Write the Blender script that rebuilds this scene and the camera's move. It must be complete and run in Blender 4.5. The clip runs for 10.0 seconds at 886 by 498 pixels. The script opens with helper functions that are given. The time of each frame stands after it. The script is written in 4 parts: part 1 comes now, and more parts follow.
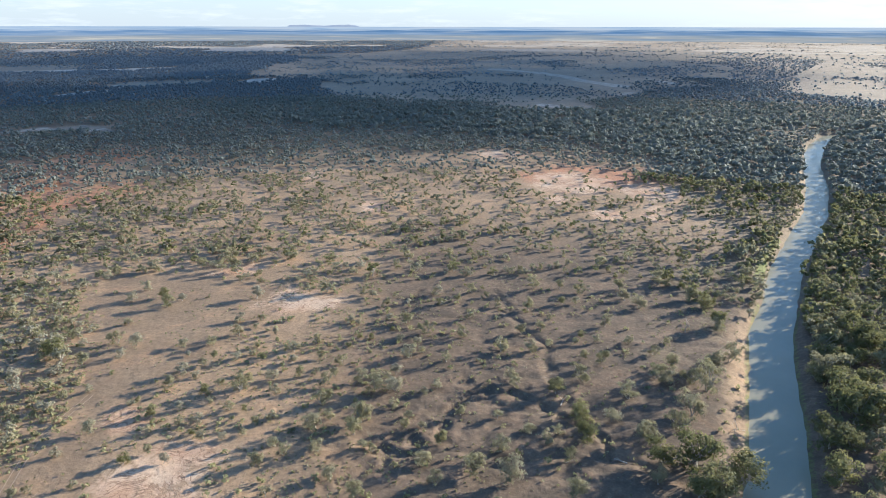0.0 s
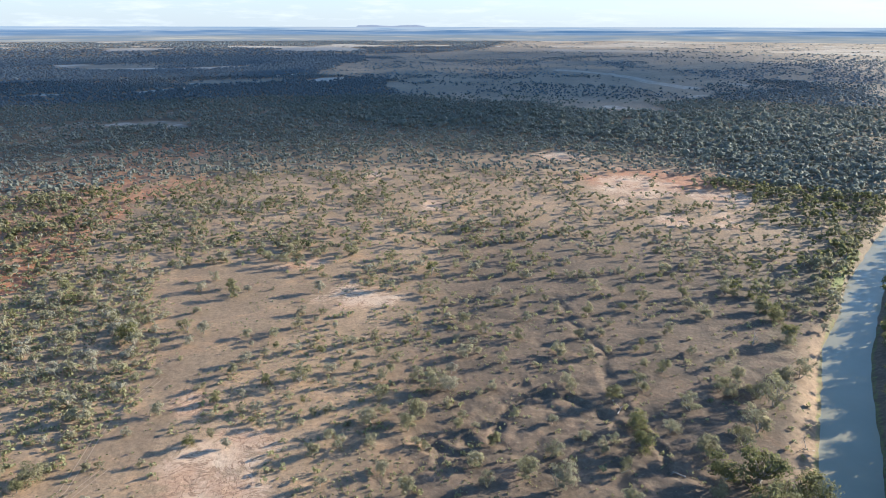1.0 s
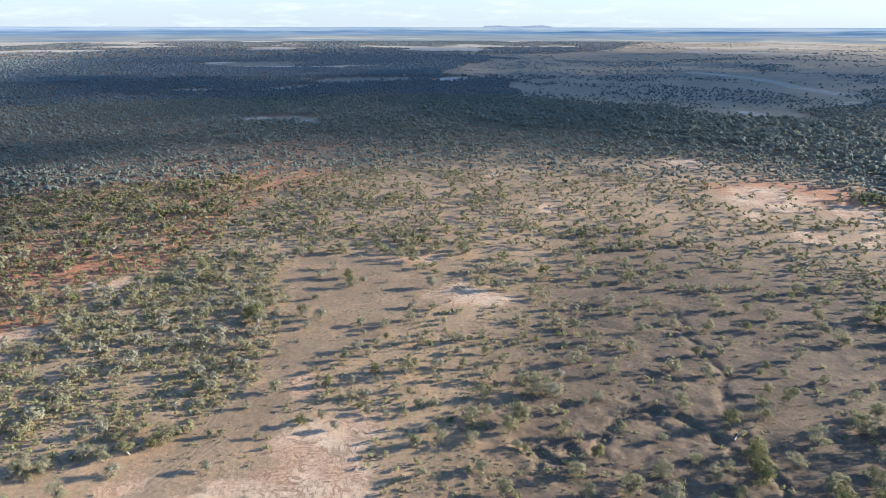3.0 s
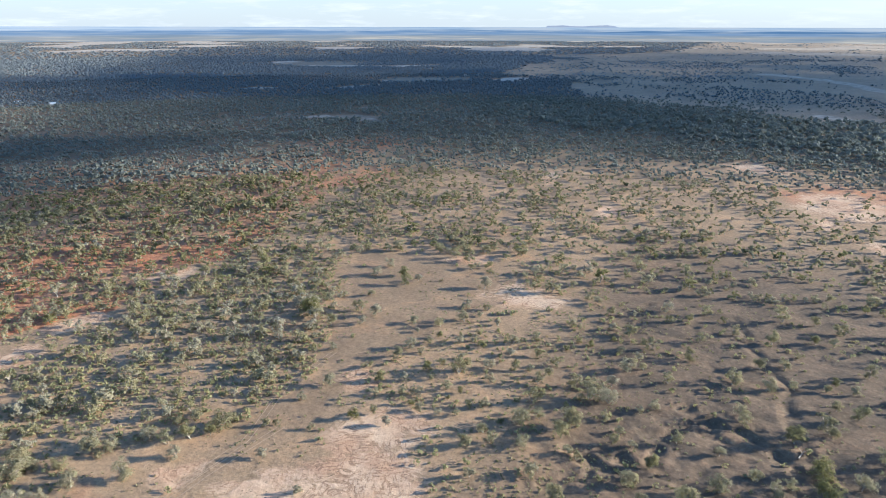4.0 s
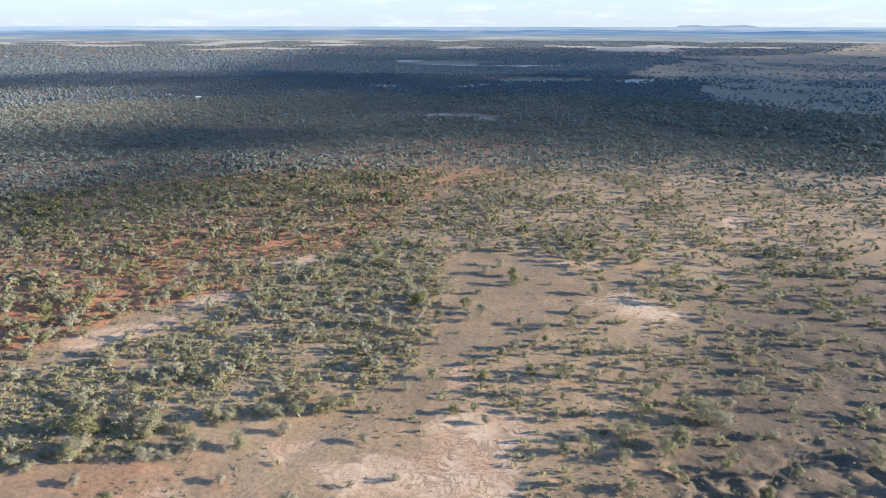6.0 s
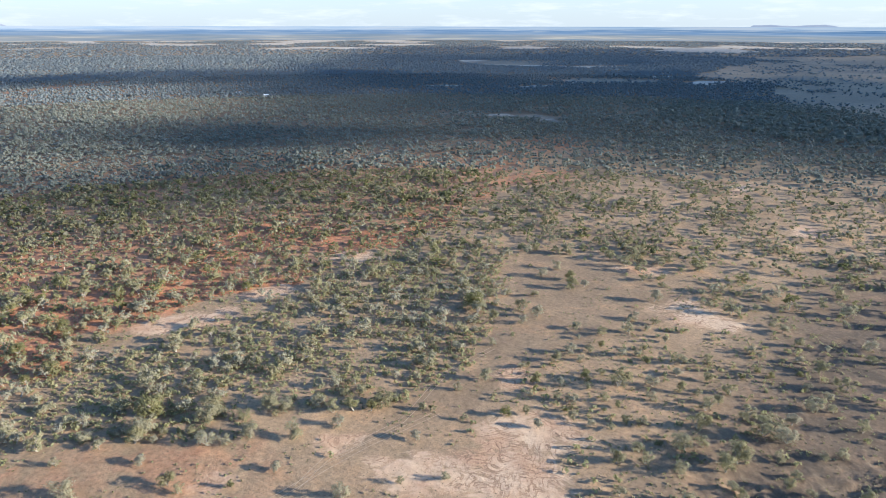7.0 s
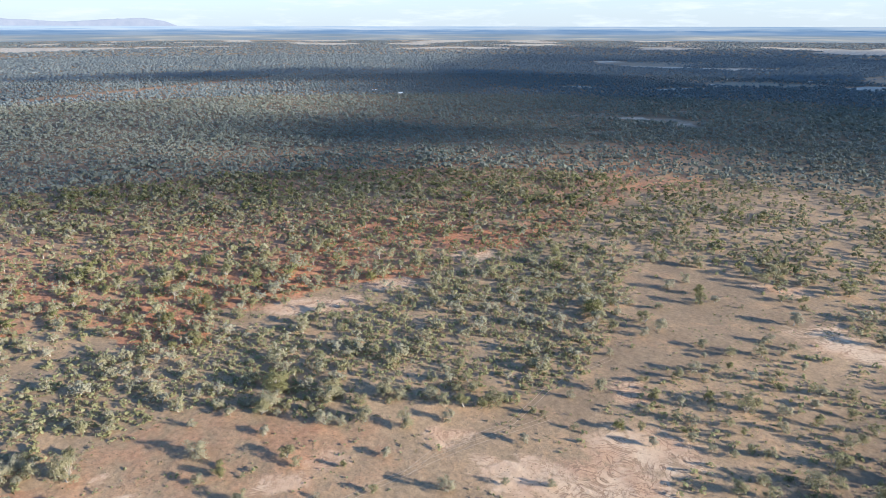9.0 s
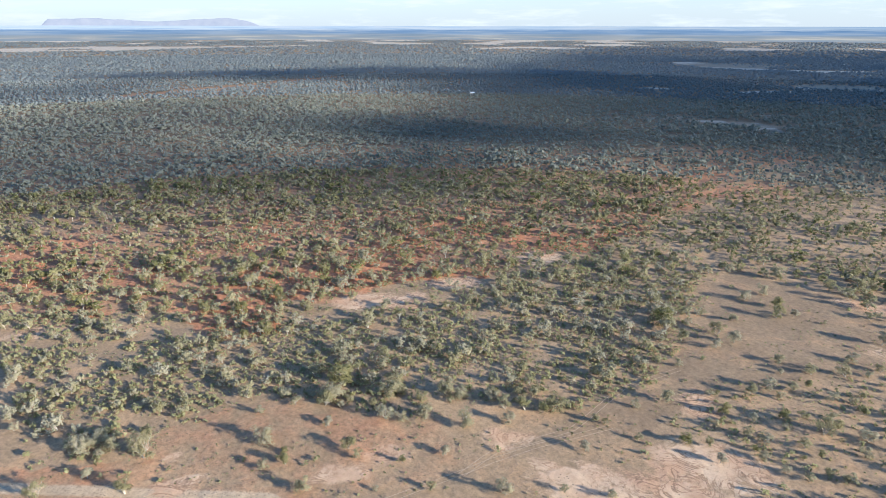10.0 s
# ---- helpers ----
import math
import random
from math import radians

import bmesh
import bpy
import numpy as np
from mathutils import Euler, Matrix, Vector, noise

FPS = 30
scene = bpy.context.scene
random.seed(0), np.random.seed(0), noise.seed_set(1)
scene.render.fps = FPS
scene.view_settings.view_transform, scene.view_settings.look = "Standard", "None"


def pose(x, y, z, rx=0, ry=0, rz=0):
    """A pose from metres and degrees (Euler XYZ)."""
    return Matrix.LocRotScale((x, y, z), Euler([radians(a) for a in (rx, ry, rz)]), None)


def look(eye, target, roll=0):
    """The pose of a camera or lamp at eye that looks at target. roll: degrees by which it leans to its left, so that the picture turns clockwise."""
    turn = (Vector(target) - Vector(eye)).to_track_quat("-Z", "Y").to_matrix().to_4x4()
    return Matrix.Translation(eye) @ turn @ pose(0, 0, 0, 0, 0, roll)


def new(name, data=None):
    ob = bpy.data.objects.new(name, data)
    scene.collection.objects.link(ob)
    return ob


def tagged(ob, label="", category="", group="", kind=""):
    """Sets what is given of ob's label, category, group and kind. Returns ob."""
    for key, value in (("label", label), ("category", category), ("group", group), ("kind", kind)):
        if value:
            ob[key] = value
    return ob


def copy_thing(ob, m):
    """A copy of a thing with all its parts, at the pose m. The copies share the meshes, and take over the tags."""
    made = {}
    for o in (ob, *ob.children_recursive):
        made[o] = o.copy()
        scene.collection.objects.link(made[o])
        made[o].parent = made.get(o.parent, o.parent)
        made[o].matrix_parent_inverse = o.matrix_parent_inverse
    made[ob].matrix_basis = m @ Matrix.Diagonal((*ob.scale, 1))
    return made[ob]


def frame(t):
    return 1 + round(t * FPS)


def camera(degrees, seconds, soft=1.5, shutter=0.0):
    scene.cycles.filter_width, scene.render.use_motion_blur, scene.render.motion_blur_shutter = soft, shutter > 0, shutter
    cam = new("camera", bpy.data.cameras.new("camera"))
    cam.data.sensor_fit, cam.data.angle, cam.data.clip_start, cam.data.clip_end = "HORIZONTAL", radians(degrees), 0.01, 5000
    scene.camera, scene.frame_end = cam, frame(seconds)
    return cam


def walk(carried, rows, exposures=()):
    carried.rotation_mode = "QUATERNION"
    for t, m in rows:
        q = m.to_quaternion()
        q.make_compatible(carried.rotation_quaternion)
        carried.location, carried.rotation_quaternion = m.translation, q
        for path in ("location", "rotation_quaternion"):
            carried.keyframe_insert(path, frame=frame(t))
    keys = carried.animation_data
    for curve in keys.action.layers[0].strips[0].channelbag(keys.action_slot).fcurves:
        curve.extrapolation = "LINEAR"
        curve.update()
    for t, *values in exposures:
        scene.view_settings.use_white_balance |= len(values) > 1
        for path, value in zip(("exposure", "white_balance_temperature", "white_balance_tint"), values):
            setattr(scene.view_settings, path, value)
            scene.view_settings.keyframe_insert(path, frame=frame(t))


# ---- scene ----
# ---- camera: a drone hovering 100 m up, turning slowly to its left ----
cam = camera(69.45, 10.0, soft=0.7)
TURN = [
    (0.0, 0.0, 70.82), (0.5, 2.82, 70.82), (1.0, 5.63, 70.83), (1.5, 8.34, 70.84), (2.0, 11.0, 70.84), (2.5, 13.65, 70.845),
    (4.0, 21.58, 70.84), (4.5, 24.17, 70.83), (5.0, 26.77, 70.82), (6.5, 34.66, 70.8), (7.0, 37.38, 70.79), (7.5, 40.13, 70.79),
    (8.0, 42.92, 70.79), (8.5, 45.8, 70.79), (9.0, 48.79, 70.78), (9.5, 51.92, 70.77), (10.0, 55.07, 70.76),
]
walk(cam, [(t, pose(0, 0, 100, 0, 0, yaw) @ pose(0, 0, 0, tilt, 0, 0) @ pose(0, 0, 0, 0, 0, 0.1)) for t, yaw, tilt in TURN], exposures=[(0, 1.74, 5620, 6), (10, 1.74, 5620, 6)])

# ---- light ----
SUN_AZ, SUN_EL = 27.0, 14.5
SUN_DIR = Vector((math.cos(radians(SUN_AZ)) * math.cos(radians(SUN_EL)), math.sin(radians(SUN_AZ)) * math.cos(radians(SUN_EL)), math.sin(radians(SUN_EL))))
sun_lamp = bpy.data.lights.new("sun", "SUN")
sun_lamp.energy, sun_lamp.angle, sun_lamp.color = 5.0, radians(0.55), (1.0, 0.86, 0.66)
sun = new("sun", sun_lamp)
sun.matrix_world = look(SUN_DIR * 300, (0, 0, 0))

world = bpy.data.worlds.new("sky")
scene.world = world
world.use_nodes = True
wn, wl = world.node_tree.nodes, world.node_tree.links
wn.clear()
sky = wn.new("ShaderNodeTexSky")
sky.sky_type, sky.sun_disc = "NISHITA", False
sky.sun_elevation, sky.sun_rotation = radians(SUN_EL), radians(90 - SUN_AZ)
sky.altitude, sky.air_density, sky.dust_density, sky.ozone_density = 150, 1.0, 0.5, 4.0
w_coord = wn.new("ShaderNodeTexCoord")
w_map = wn.new("ShaderNodeMapping")
w_map.inputs["Scale"].default_value = (5, 5, 34)
w_noise = wn.new("ShaderNodeTexNoise")
w_noise.inputs["Scale"].default_value, w_noise.inputs["Detail"].default_value, w_noise.inputs["Roughness"].default_value = 2.2, 7, 0.62
w_ramp = wn.new("ShaderNodeValToRGB")
w_ramp.color_ramp.elements[0].position, w_ramp.color_ramp.elements[1].position = 0.5, 0.68
w_mix = wn.new("ShaderNodeMixRGB")
w_mix.inputs[2].default_value = (2.62, 2.62, 2.62, 1)
w_split = wn.new("ShaderNodeSeparateXYZ")
w_low = wn.new("ShaderNodeMapRange")
w_low.inputs["From Min"].default_value, w_low.inputs["From Max"].default_value = 0.0, 0.3
w_low.inputs["To Min"].default_value, w_low.inputs["To Max"].default_value = 0.92, 0.0
w_veil = wn.new("ShaderNodeMixRGB")
w_veil.inputs[2].default_value = (2.1, 2.17, 2.2, 1)
w_bg = wn.new("ShaderNodeBackground")
w_bg.inputs["Strength"].default_value = 0.114
w_out = wn.new("ShaderNodeOutputWorld")
wl.new(w_coord.outputs["Generated"], w_map.inputs[0])
wl.new(w_map.outputs[0], w_noise.inputs["Vector"])
wl.new(w_noise.outputs["Fac"], w_ramp.inputs[0])
w_thin = wn.new("ShaderNodeMapRange")
w_thin.inputs["From Min"].default_value, w_thin.inputs["From Max"].default_value = 0.05, 0.5
w_thin.inputs["To Min"].default_value, w_thin.inputs["To Max"].default_value = 1.0, 0.1
w_part = wn.new("ShaderNodeMath")
w_part.operation = "MULTIPLY"
wl.new(w_split.outputs["Z"], w_thin.inputs[0])
wl.new(w_thin.outputs[0], w_part.inputs[0])
wl.new(w_ramp.outputs[0], w_part.inputs[1])
wl.new(w_part.outputs[0], w_mix.inputs[0])
wl.new(w_coord.outputs["Generated"], w_split.inputs[0])
wl.new(w_split.outputs["Z"], w_low.inputs[0])
wl.new(w_low.outputs[0], w_veil.inputs[0])
wl.new(sky.outputs[0], w_veil.inputs[1])
wl.new(w_veil.outputs[0], w_mix.inputs[1])
wl.new(w_mix.outputs[0], w_bg.inputs[0])
wl.new(w_bg.outputs[0], w_out.inputs[0])


# ---- materials ----
class Nodes:
    """A small builder for node materials."""

    def __init__(self, name, rough=0.9):
        self.mat = bpy.data.materials.new(name)
        self.mat.use_nodes = True
        self.n, self.l = self.mat.node_tree.nodes, self.mat.node_tree.links
        self.bsdf = self.n["Principled BSDF"]
        self.bsdf.inputs["Roughness"].default_value = rough
        self.bsdf.inputs["Specular IOR Level"].default_value = 0.2
        self.pos = self.n.new("ShaderNodeNewGeometry").outputs["Position"]

    def attr(self, name):
        node = self.n.new("ShaderNodeAttribute")
        node.attribute_name = name
        return node.outputs["Fac"]

    def scaled(self, scale):
        node = self.n.new("ShaderNodeMapping")
        node.inputs["Scale"].default_value = scale
        self.l.new(self.pos, node.inputs[0])
        return node.outputs[0]

    def noise(self, scale, detail=4, rough=0.6, warp=0.0, vector=None):
        node = self.n.new("ShaderNodeTexNoise")
        for key, value in (("Scale", scale), ("Detail", detail), ("Roughness", rough), ("Distortion", warp)):
            node.inputs[key].default_value = value
        self.l.new(vector or self.pos, node.inputs["Vector"])
        return node.outputs["Fac"]

    def ramp(self, fac, *stops):
        node = self.n.new("ShaderNodeValToRGB")
        els = node.color_ramp.elements
        while len(els) < len(stops):
            els.new(0.5)
        for el, (at, colour) in zip(els, stops):
            el.position = at
            el.color = (*colour, 1) if isinstance(colour, tuple) else (colour, colour, colour, 1)
        self.l.new(fac, node.inputs[0])
        return node.outputs[0]

    def mix(self, fac, a, b, kind="MIX"):
        node = self.n.new("ShaderNodeMixRGB")
        node.blend_type = kind
        for slot, value in zip(node.inputs, (fac, a, b)):
            if isinstance(value, tuple):
                slot.default_value = (*value, 1)
            elif isinstance(value, (int, float)):
                slot.default_value = value
            else:
                self.l.new(value, slot)
        return node.outputs[0]

    def math(self, op, a, b=0.0):
        node = self.n.new("ShaderNodeMath")
        node.operation, node.use_clamp = op, False
        for slot, value in zip(node.inputs, (a, b)):
            if isinstance(value, (int, float)):
                slot.default_value = value
            else:
                self.l.new(value, slot)
        return node.outputs[0]

    def colour(self, socket):
        self.l.new(socket, self.bsdf.inputs["Base Color"])
        return self

    def bump(self, height, strength, distance):
        node = self.n.new("ShaderNodeBump")
        node.inputs["Strength"].default_value, node.inputs["Distance"].default_value = strength, distance
        self.l.new(height, node.inputs["Height"])
        self.l.new(node.outputs[0], self.bsdf.inputs["Normal"])
        return self


def ground_material():
    m = Nodes("dry_soil", 0.95)
    broad, mid, fine, grit = m.noise(0.018, 5), m.noise(0.11, 6, 0.65), m.noise(0.7, 5, 0.7), m.noise(3.0, 3, 0.7)
    base = m.mix(m.ramp(broad, (0.36, 0.0), (0.64, 1.0)), (0.245, 0.163, 0.095), (0.31, 0.208, 0.122))
    base = m.mix(m.ramp(m.math("ADD", m.attr("clay"), m.math("MULTIPLY", m.math("SUBTRACT", mid, 0.5), 0.8)), (0.2, 0.0), (0.8, 1.0)), base, (0.103, 0.074, 0.05))
    base = m.mix(m.ramp(mid, (0.4, 0.0), (0.7, 0.7)), base, m.mix(0.5, base, (0.34, 0.215, 0.13)))
    red_edge = m.ramp(m.math("ADD", m.attr("red"), m.math("MULTIPLY", m.math("SUBTRACT", mid, 0.5), 1.1)), (0.25, 0.0), (0.95, 1.0))
    red = m.mix(m.ramp(fine, (0.3, 0.0), (0.7, 1.0)), (0.33, 0.135, 0.066), (0.40, 0.18, 0.095))
    base = m.mix(red_edge, base, red)
    swirl = m.mix(0.45, m.noise(0.16, 6, 0.62, 2.6), m.noise(0.055, 5, 0.6, 1.2))
    pale_edge = m.ramp(m.math("MULTIPLY", m.attr("pale"), m.math("ADD", 1.0, m.math("MULTIPLY", m.math("SUBTRACT", swirl, 0.5), 4.4))), (0.34, 0.0), (0.7, 1.0))
    crack = m.math("ABSOLUTE", m.math("SUBTRACT", m.noise(0.12, 4, 0.55, 3.2), 0.5))
    pale = m.mix(m.ramp(m.noise(0.05, 4, 0.6), (0.4, 0.0), (0.6, 1.0)), (0.42, 0.252, 0.152), (0.52, 0.365, 0.24))
    pale = m.mix(m.math("MULTIPLY", m.ramp(crack, (0.0, 1.0), (0.06, 0.0)), m.ramp(m.noise(0.045, 3), (0.4, 0.0), (0.5, 0.9))), pale, (0.2, 0.115, 0.07))
    pale = m.mix(0.35, pale, m.ramp(fine, (0.3, 0.36), (0.7, 0.64)), "OVERLAY")
    base = m.mix(m.ramp(m.math("ADD", m.attr("white"), m.math("MULTIPLY", m.math("SUBTRACT", mid, 0.5), 0.9)), (0.22, 0.0), (0.55, 1.0)), base, (0.66, 0.585, 0.5))
    straw = m.ramp(m.math("ADD", m.attr("straw"), m.math("MULTIPLY", m.math("SUBTRACT", mid, 0.5), 0.7)), (0.3, 0.0), (0.8, 1.0))
    base = m.mix(straw, base, m.mix(m.ramp(m.noise(0.007, 5), (0.35, 0.0), (0.65, 1.0)), (0.2, 0.157, 0.114), (0.265, 0.205, 0.145)))
    tufts = m.ramp(m.math("ADD", m.attr("litter"), m.math("MULTIPLY", m.math("SUBTRACT", fine, 0.5), 1.6)), (0.5, 0.0), (0.9, 0.7))
    base = m.mix(tufts, base, (0.20, 0.166, 0.096))
    # woodland floor: litter brown, darkened further for the shade between crowns
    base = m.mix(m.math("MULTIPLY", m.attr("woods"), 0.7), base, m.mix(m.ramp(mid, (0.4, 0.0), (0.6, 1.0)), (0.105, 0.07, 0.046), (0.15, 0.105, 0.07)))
    green = m.ramp(m.math("ADD", m.attr("green"), m.math("MULTIPLY", m.math("SUBTRACT", fine, 0.5), 0.8)), (0.4, 0.0), (0.7, 1.0))
    base = m.mix(green, base, (0.13, 0.14, 0.04))
    base = m.mix(m.attr("road"), base, (0.4, 0.29, 0.187))
    base = m.mix(m.ramp(grit, (0.54, 0.0), (0.68, 0.6)), base, (0.10, 0.08, 0.062))
    patch = m.noise(0.055, 6, 0.68, 0.8, m.scaled((1.0, 1.35, 1.0)))
    base = m.mix(0.75, base, m.ramp(patch, (0.36, (0.44, 0.44, 0.44)), (0.52, (0.5, 0.5, 0.5)), (0.66, (0.64, 0.585, 0.54))), "OVERLAY")
    base = m.mix(0.6, base, m.ramp(fine, (0.3, 0.26), (0.7, 0.72)), "OVERLAY")
    base = m.mix(m.math("MULTIPLY", pale_edge, 0.9), base, pale)
    specks = m.n.new("ShaderNodeTexVoronoi")
    specks.inputs["Scale"].default_value = 0.8
    m.l.new(m.pos, specks.inputs["Vector"])
    base = m.mix(m.math("MULTIPLY", m.ramp(specks.outputs["Distance"], (0.10, 1.0), (0.2, 0.0)), m.ramp(mid, (0.42, 0.0), (0.55, 0.7))), base, (0.085, 0.075, 0.05))
    m.colour(base).bump(m.math("ADD", m.math("MULTIPLY", mid, 1.6), fine), 0.6, 0.3)
    return m.mat


def leaf_material(name="leaves", tint=None, share=0.8):
    m = Nodes(name, 0.75)
    tone = m.ramp(
        m.attr("tone"), (0.0, (0.305, 0.278, 0.208)), (0.3, (0.285, 0.257, 0.16)), (0.55, (0.225, 0.206, 0.115)), (0.75, (0.185, 0.175, 0.074)), (1.0, (0.125, 0.125, 0.055))
    )
    spots = m.noise(0.9, 3)
    tone = m.mix(0.4, tone, m.ramp(spots, (0.3, 0.33), (0.7, 0.68)), "OVERLAY")
    info = m.n.new("ShaderNodeObjectInfo").outputs["Random"]
    tone = m.mix(0.35, tone, m.ramp(info, (0.0, (0.42, 0.40, 0.40)), (1.0, (0.58, 0.58, 0.52))), "OVERLAY")
    # tint: painted haze for the far woods, own colour for saltbush
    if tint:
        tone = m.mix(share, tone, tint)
    m.colour(tone)
    out = m.n["Material Output"]
    thin = m.n.new("ShaderNodeBsdfTranslucent")
    m.l.new(tone, thin.inputs[0])
    blend = m.n.new("ShaderNodeMixShader")
    blend.inputs[0].default_value = 0.48
    m.l.new(m.bsdf.outputs[0], blend.inputs[1])
    m.l.new(thin.outputs[0], blend.inputs[2])
    m.l.new(blend.outputs[0], out.inputs[0])
    return m.mat


def bark_material():
    m = Nodes("bark", 0.9)
    n = m.noise(1.4, 5)
    return m.colour(m.ramp(n, (0.3, (0.18, 0.15, 0.12)), (0.7, (0.42, 0.37, 0.31)))).bump(n, 0.5, 0.1).mat


def water_material():
    m = Nodes("muddy_water", 0.22)
    n = m.noise(0.05, 4)
    m.colour(m.ramp(n, (0.3, (0.245, 0.22, 0.152)), (0.7, (0.28, 0.25, 0.172))))
    m.bsdf.inputs["Specular IOR Level"].default_value = 0.07
    m.bump(m.noise(1.0, 4, 0.6, 0.4, m.scaled((1.0, 1.0, 1.0))), 0.10, 0.25)
    return m.mat


def cloud_material():
    m = Nodes("cloud_white", 1.0)
    m.bsdf.inputs["Base Color"].default_value = (0.9, 0.9, 0.9, 1)
    m.l.new(m.attr("thick"), m.bsdf.inputs["Alpha"])
    return m.mat


def plain_material(name, a, b, scale=0.5, rough=0.85):
    m = Nodes(name, rough)
    return m.colour(m.ramp(m.noise(scale, 4), (0.35, a), (0.65, b))).mat


SOIL, LEAF, BARK, WATER, CLOUD = ground_material(), leaf_material(), bark_material(), water_material(), cloud_material()

# distance haze painted into the leaf colour of the middle woods
HAZED_GREY = leaf_material("hazed_grey_leaves", (0.19, 0.207, 0.195), 0.72)
# the same painted haze, bluer, for woods past a kilometre
HAZED_BLUE = leaf_material("hazed_blue_leaves", (0.175, 0.208, 0.235), 0.8)
SALTBUSH = leaf_material("saltbush_leaves", (0.25, 0.235, 0.118), 0.75)

# ---- the plan, in metres; the drone hovers over the origin ----
FLAT = [(-110, 164), (-112, 194), (-142, 227), (-139, 254), (-101, 254), (-69, 238), (-60, 223), (-64, 200), (-80, 187), (-84, 159), (-84, 137), (-78, 117), (-62, 101), (-60, 60), (-110, -20), (-170, -40), (-164, -14), (-152, 11), (-155, 28), (-159, 51), (-139, 69), (-117, 100), (-106, 111), (-108, 128), (-103, 150)]
SCRUB = [(-300, -60), (-266, -11), (-226, 38), (-192, 71), (-191, 88), (-185, 162), (-187, 235), (-158, 250), (-119, 201), (-109, 170), (-105, 138), (-108, 109), (-117, 100), (-139, 69), (-159, 51), (-155, 28), (-152, 11), (-164, -14), (-190, -60)]
REDLAND = [(-520, -60), (-300, -60), (-266, -11), (-226, 38), (-192, 71), (-214, 100), (-202, 161), (-190, 230), (-212, 301), (-230, 366), (-247, 462), (-264, 534), (-394, 404), (-565, 215), (-729, 3)]
PLAIN = [(-149, 935), (-64, 880), (203, 846), (295, 989), (538, 1349), (569, 1214), (580, 851), (900, 1100), (5200, 7600), (88, 6836), (-76, 3638), (-161, 2942), (-591, 2453), (-456, 2341), (-388, 1386), (-256, 1331)]
GROVE_A = [(394, 967), (740, 1690), (1060, 2660), (1540, 3170), (1200, 2080), (785, 1470), (570, 1040)]
GROVE_B = [(299, 1169), (500, 1411), (700, 1350), (480, 1060), (340, 990)]
GUMS = [(220, 800), (166, 469), (125, 326), (101, 246), (94, 223), (95, 195), (103, 195), (123, 239), (149, 285), (203, 348), (324, 595), (371, 664), (458, 665), (564, 827), (456, 967)]
BELT = [(-242, 719), (-48, 652), (64, 625), (158, 564), (166, 469), (230, 469), (352, 628), (439, 929), (220, 800), (47, 826), (-142, 885), (-306, 918)]
PINK = [(46, 523, 16, 17), (87, 425, 29, 33), (134, 400, 19, 23), (92, 347, 11, 11), (-51, 225, 11, 10), (-39, 364, 11, 12), (-68, 127, 14, 11), (-75, 101, 20, 10), (-201, 107, 17, 8), (-194, 117, 11, 8), (-198, 140, 9, 6), (-196, 147, 7, 5), (-90, 258, 13, 7), (69, 381, 8, 10), (-62, 108, 14, 14)]
PALE_SOIL = [(-117, 51, 8, 4), (-115, 64, 6, 4), (-147, 23, 4, 2), (-134, 20, 9, 3), (-85, 147, 6, 9), (-104, 93, 8, 5), (-84, 148, 6, 5), (-55, 227, 19, 15), (47, 528, 35, 28), (120, 348, 12, 24), (-93, 442, 9, 27), (-203, 191, 15, 11), (-242, 0, 14, 6)]
# bleached streaks on the far plain: a line and its half width
STREAKS = [
    ([(-1172, 1686), (-979, 1561), (-894, 1572), (-777, 1586), (-710, 1684)], 34), ([(-738, 916), (-682, 954)], 11), ([(-586, 986), (-553, 1064)], 13), ([(-568, 1165), (-472, 1240)], 18), ([(-502, 1362), (-464, 1420)], 20),
    ([(-369, 1241), (-351, 1323)], 26), ([(-476, 627), (-460, 665)], 6), ([(-438, 642), (-418, 662)], 6), ([(-404, 648), (-383, 668), (-333, 641)], 9), ([(-386, 535), (-360, 560)], 4), ([(-403, 751), (-379, 758)], 6),
    ([(123, 1649), (182, 1586), (224, 1537), (264, 1357), (298, 1233), (313, 1174)], 17), ([(130, 876), (153, 839)], 13), ([(179, 839), (216, 834)], 8), ([(425, 1275), (433, 1236)], 13), ([(279, 1023), (307, 1050)], 9),
    ([(-2480, 2254), (-2300, 2300)], 110),
]
BARE_PANS = [(-1010, 1680, 190, 150), (-520, 1230, 120, 70), (-380, 665, 45, 22)]
REDS = [(-263, 509, 65, 49), (-243, 407, 45, 43), (-224, 336, 18, 37), (102, 444, 63, 45), (-365, 28, 42, 59), (-292, 66, 63, 48), (-240, 381, 56, 34), (-242, 211, 14, 14), (-267, 21, 38, 28)]
GULLY = [(20, 237), (25, 220), (28, 203), (34, 187), (31, 172), (35, 161), (36, 148), (41, 140), (42, 131), (47, 127), (55, 123), (76, 119)]
GULLY3 = [(-4, 152), (8, 162), (14, 165), (14, 158), (11, 156), (18, 154), (24, 151), (33, 154)]
GULLY4 = [(-20, 136), (-15, 135), (-9, 133), (2, 137), (16, 133), (35, 135), (38, 132), (42, 131)]
GULLY5 = [(-9, 239), (-10, 231), (-17, 212)]
GULLY2 = [(-24, 123), (-15, 134), (-6, 141), (3, 160), (13, 163), (22, 160), (29, 154), (35, 148)]
ROAD = [(-215, -90), (-156, -14), (-136, 12), (-118, 35), (-60, 110 - 60), (40, 30)]
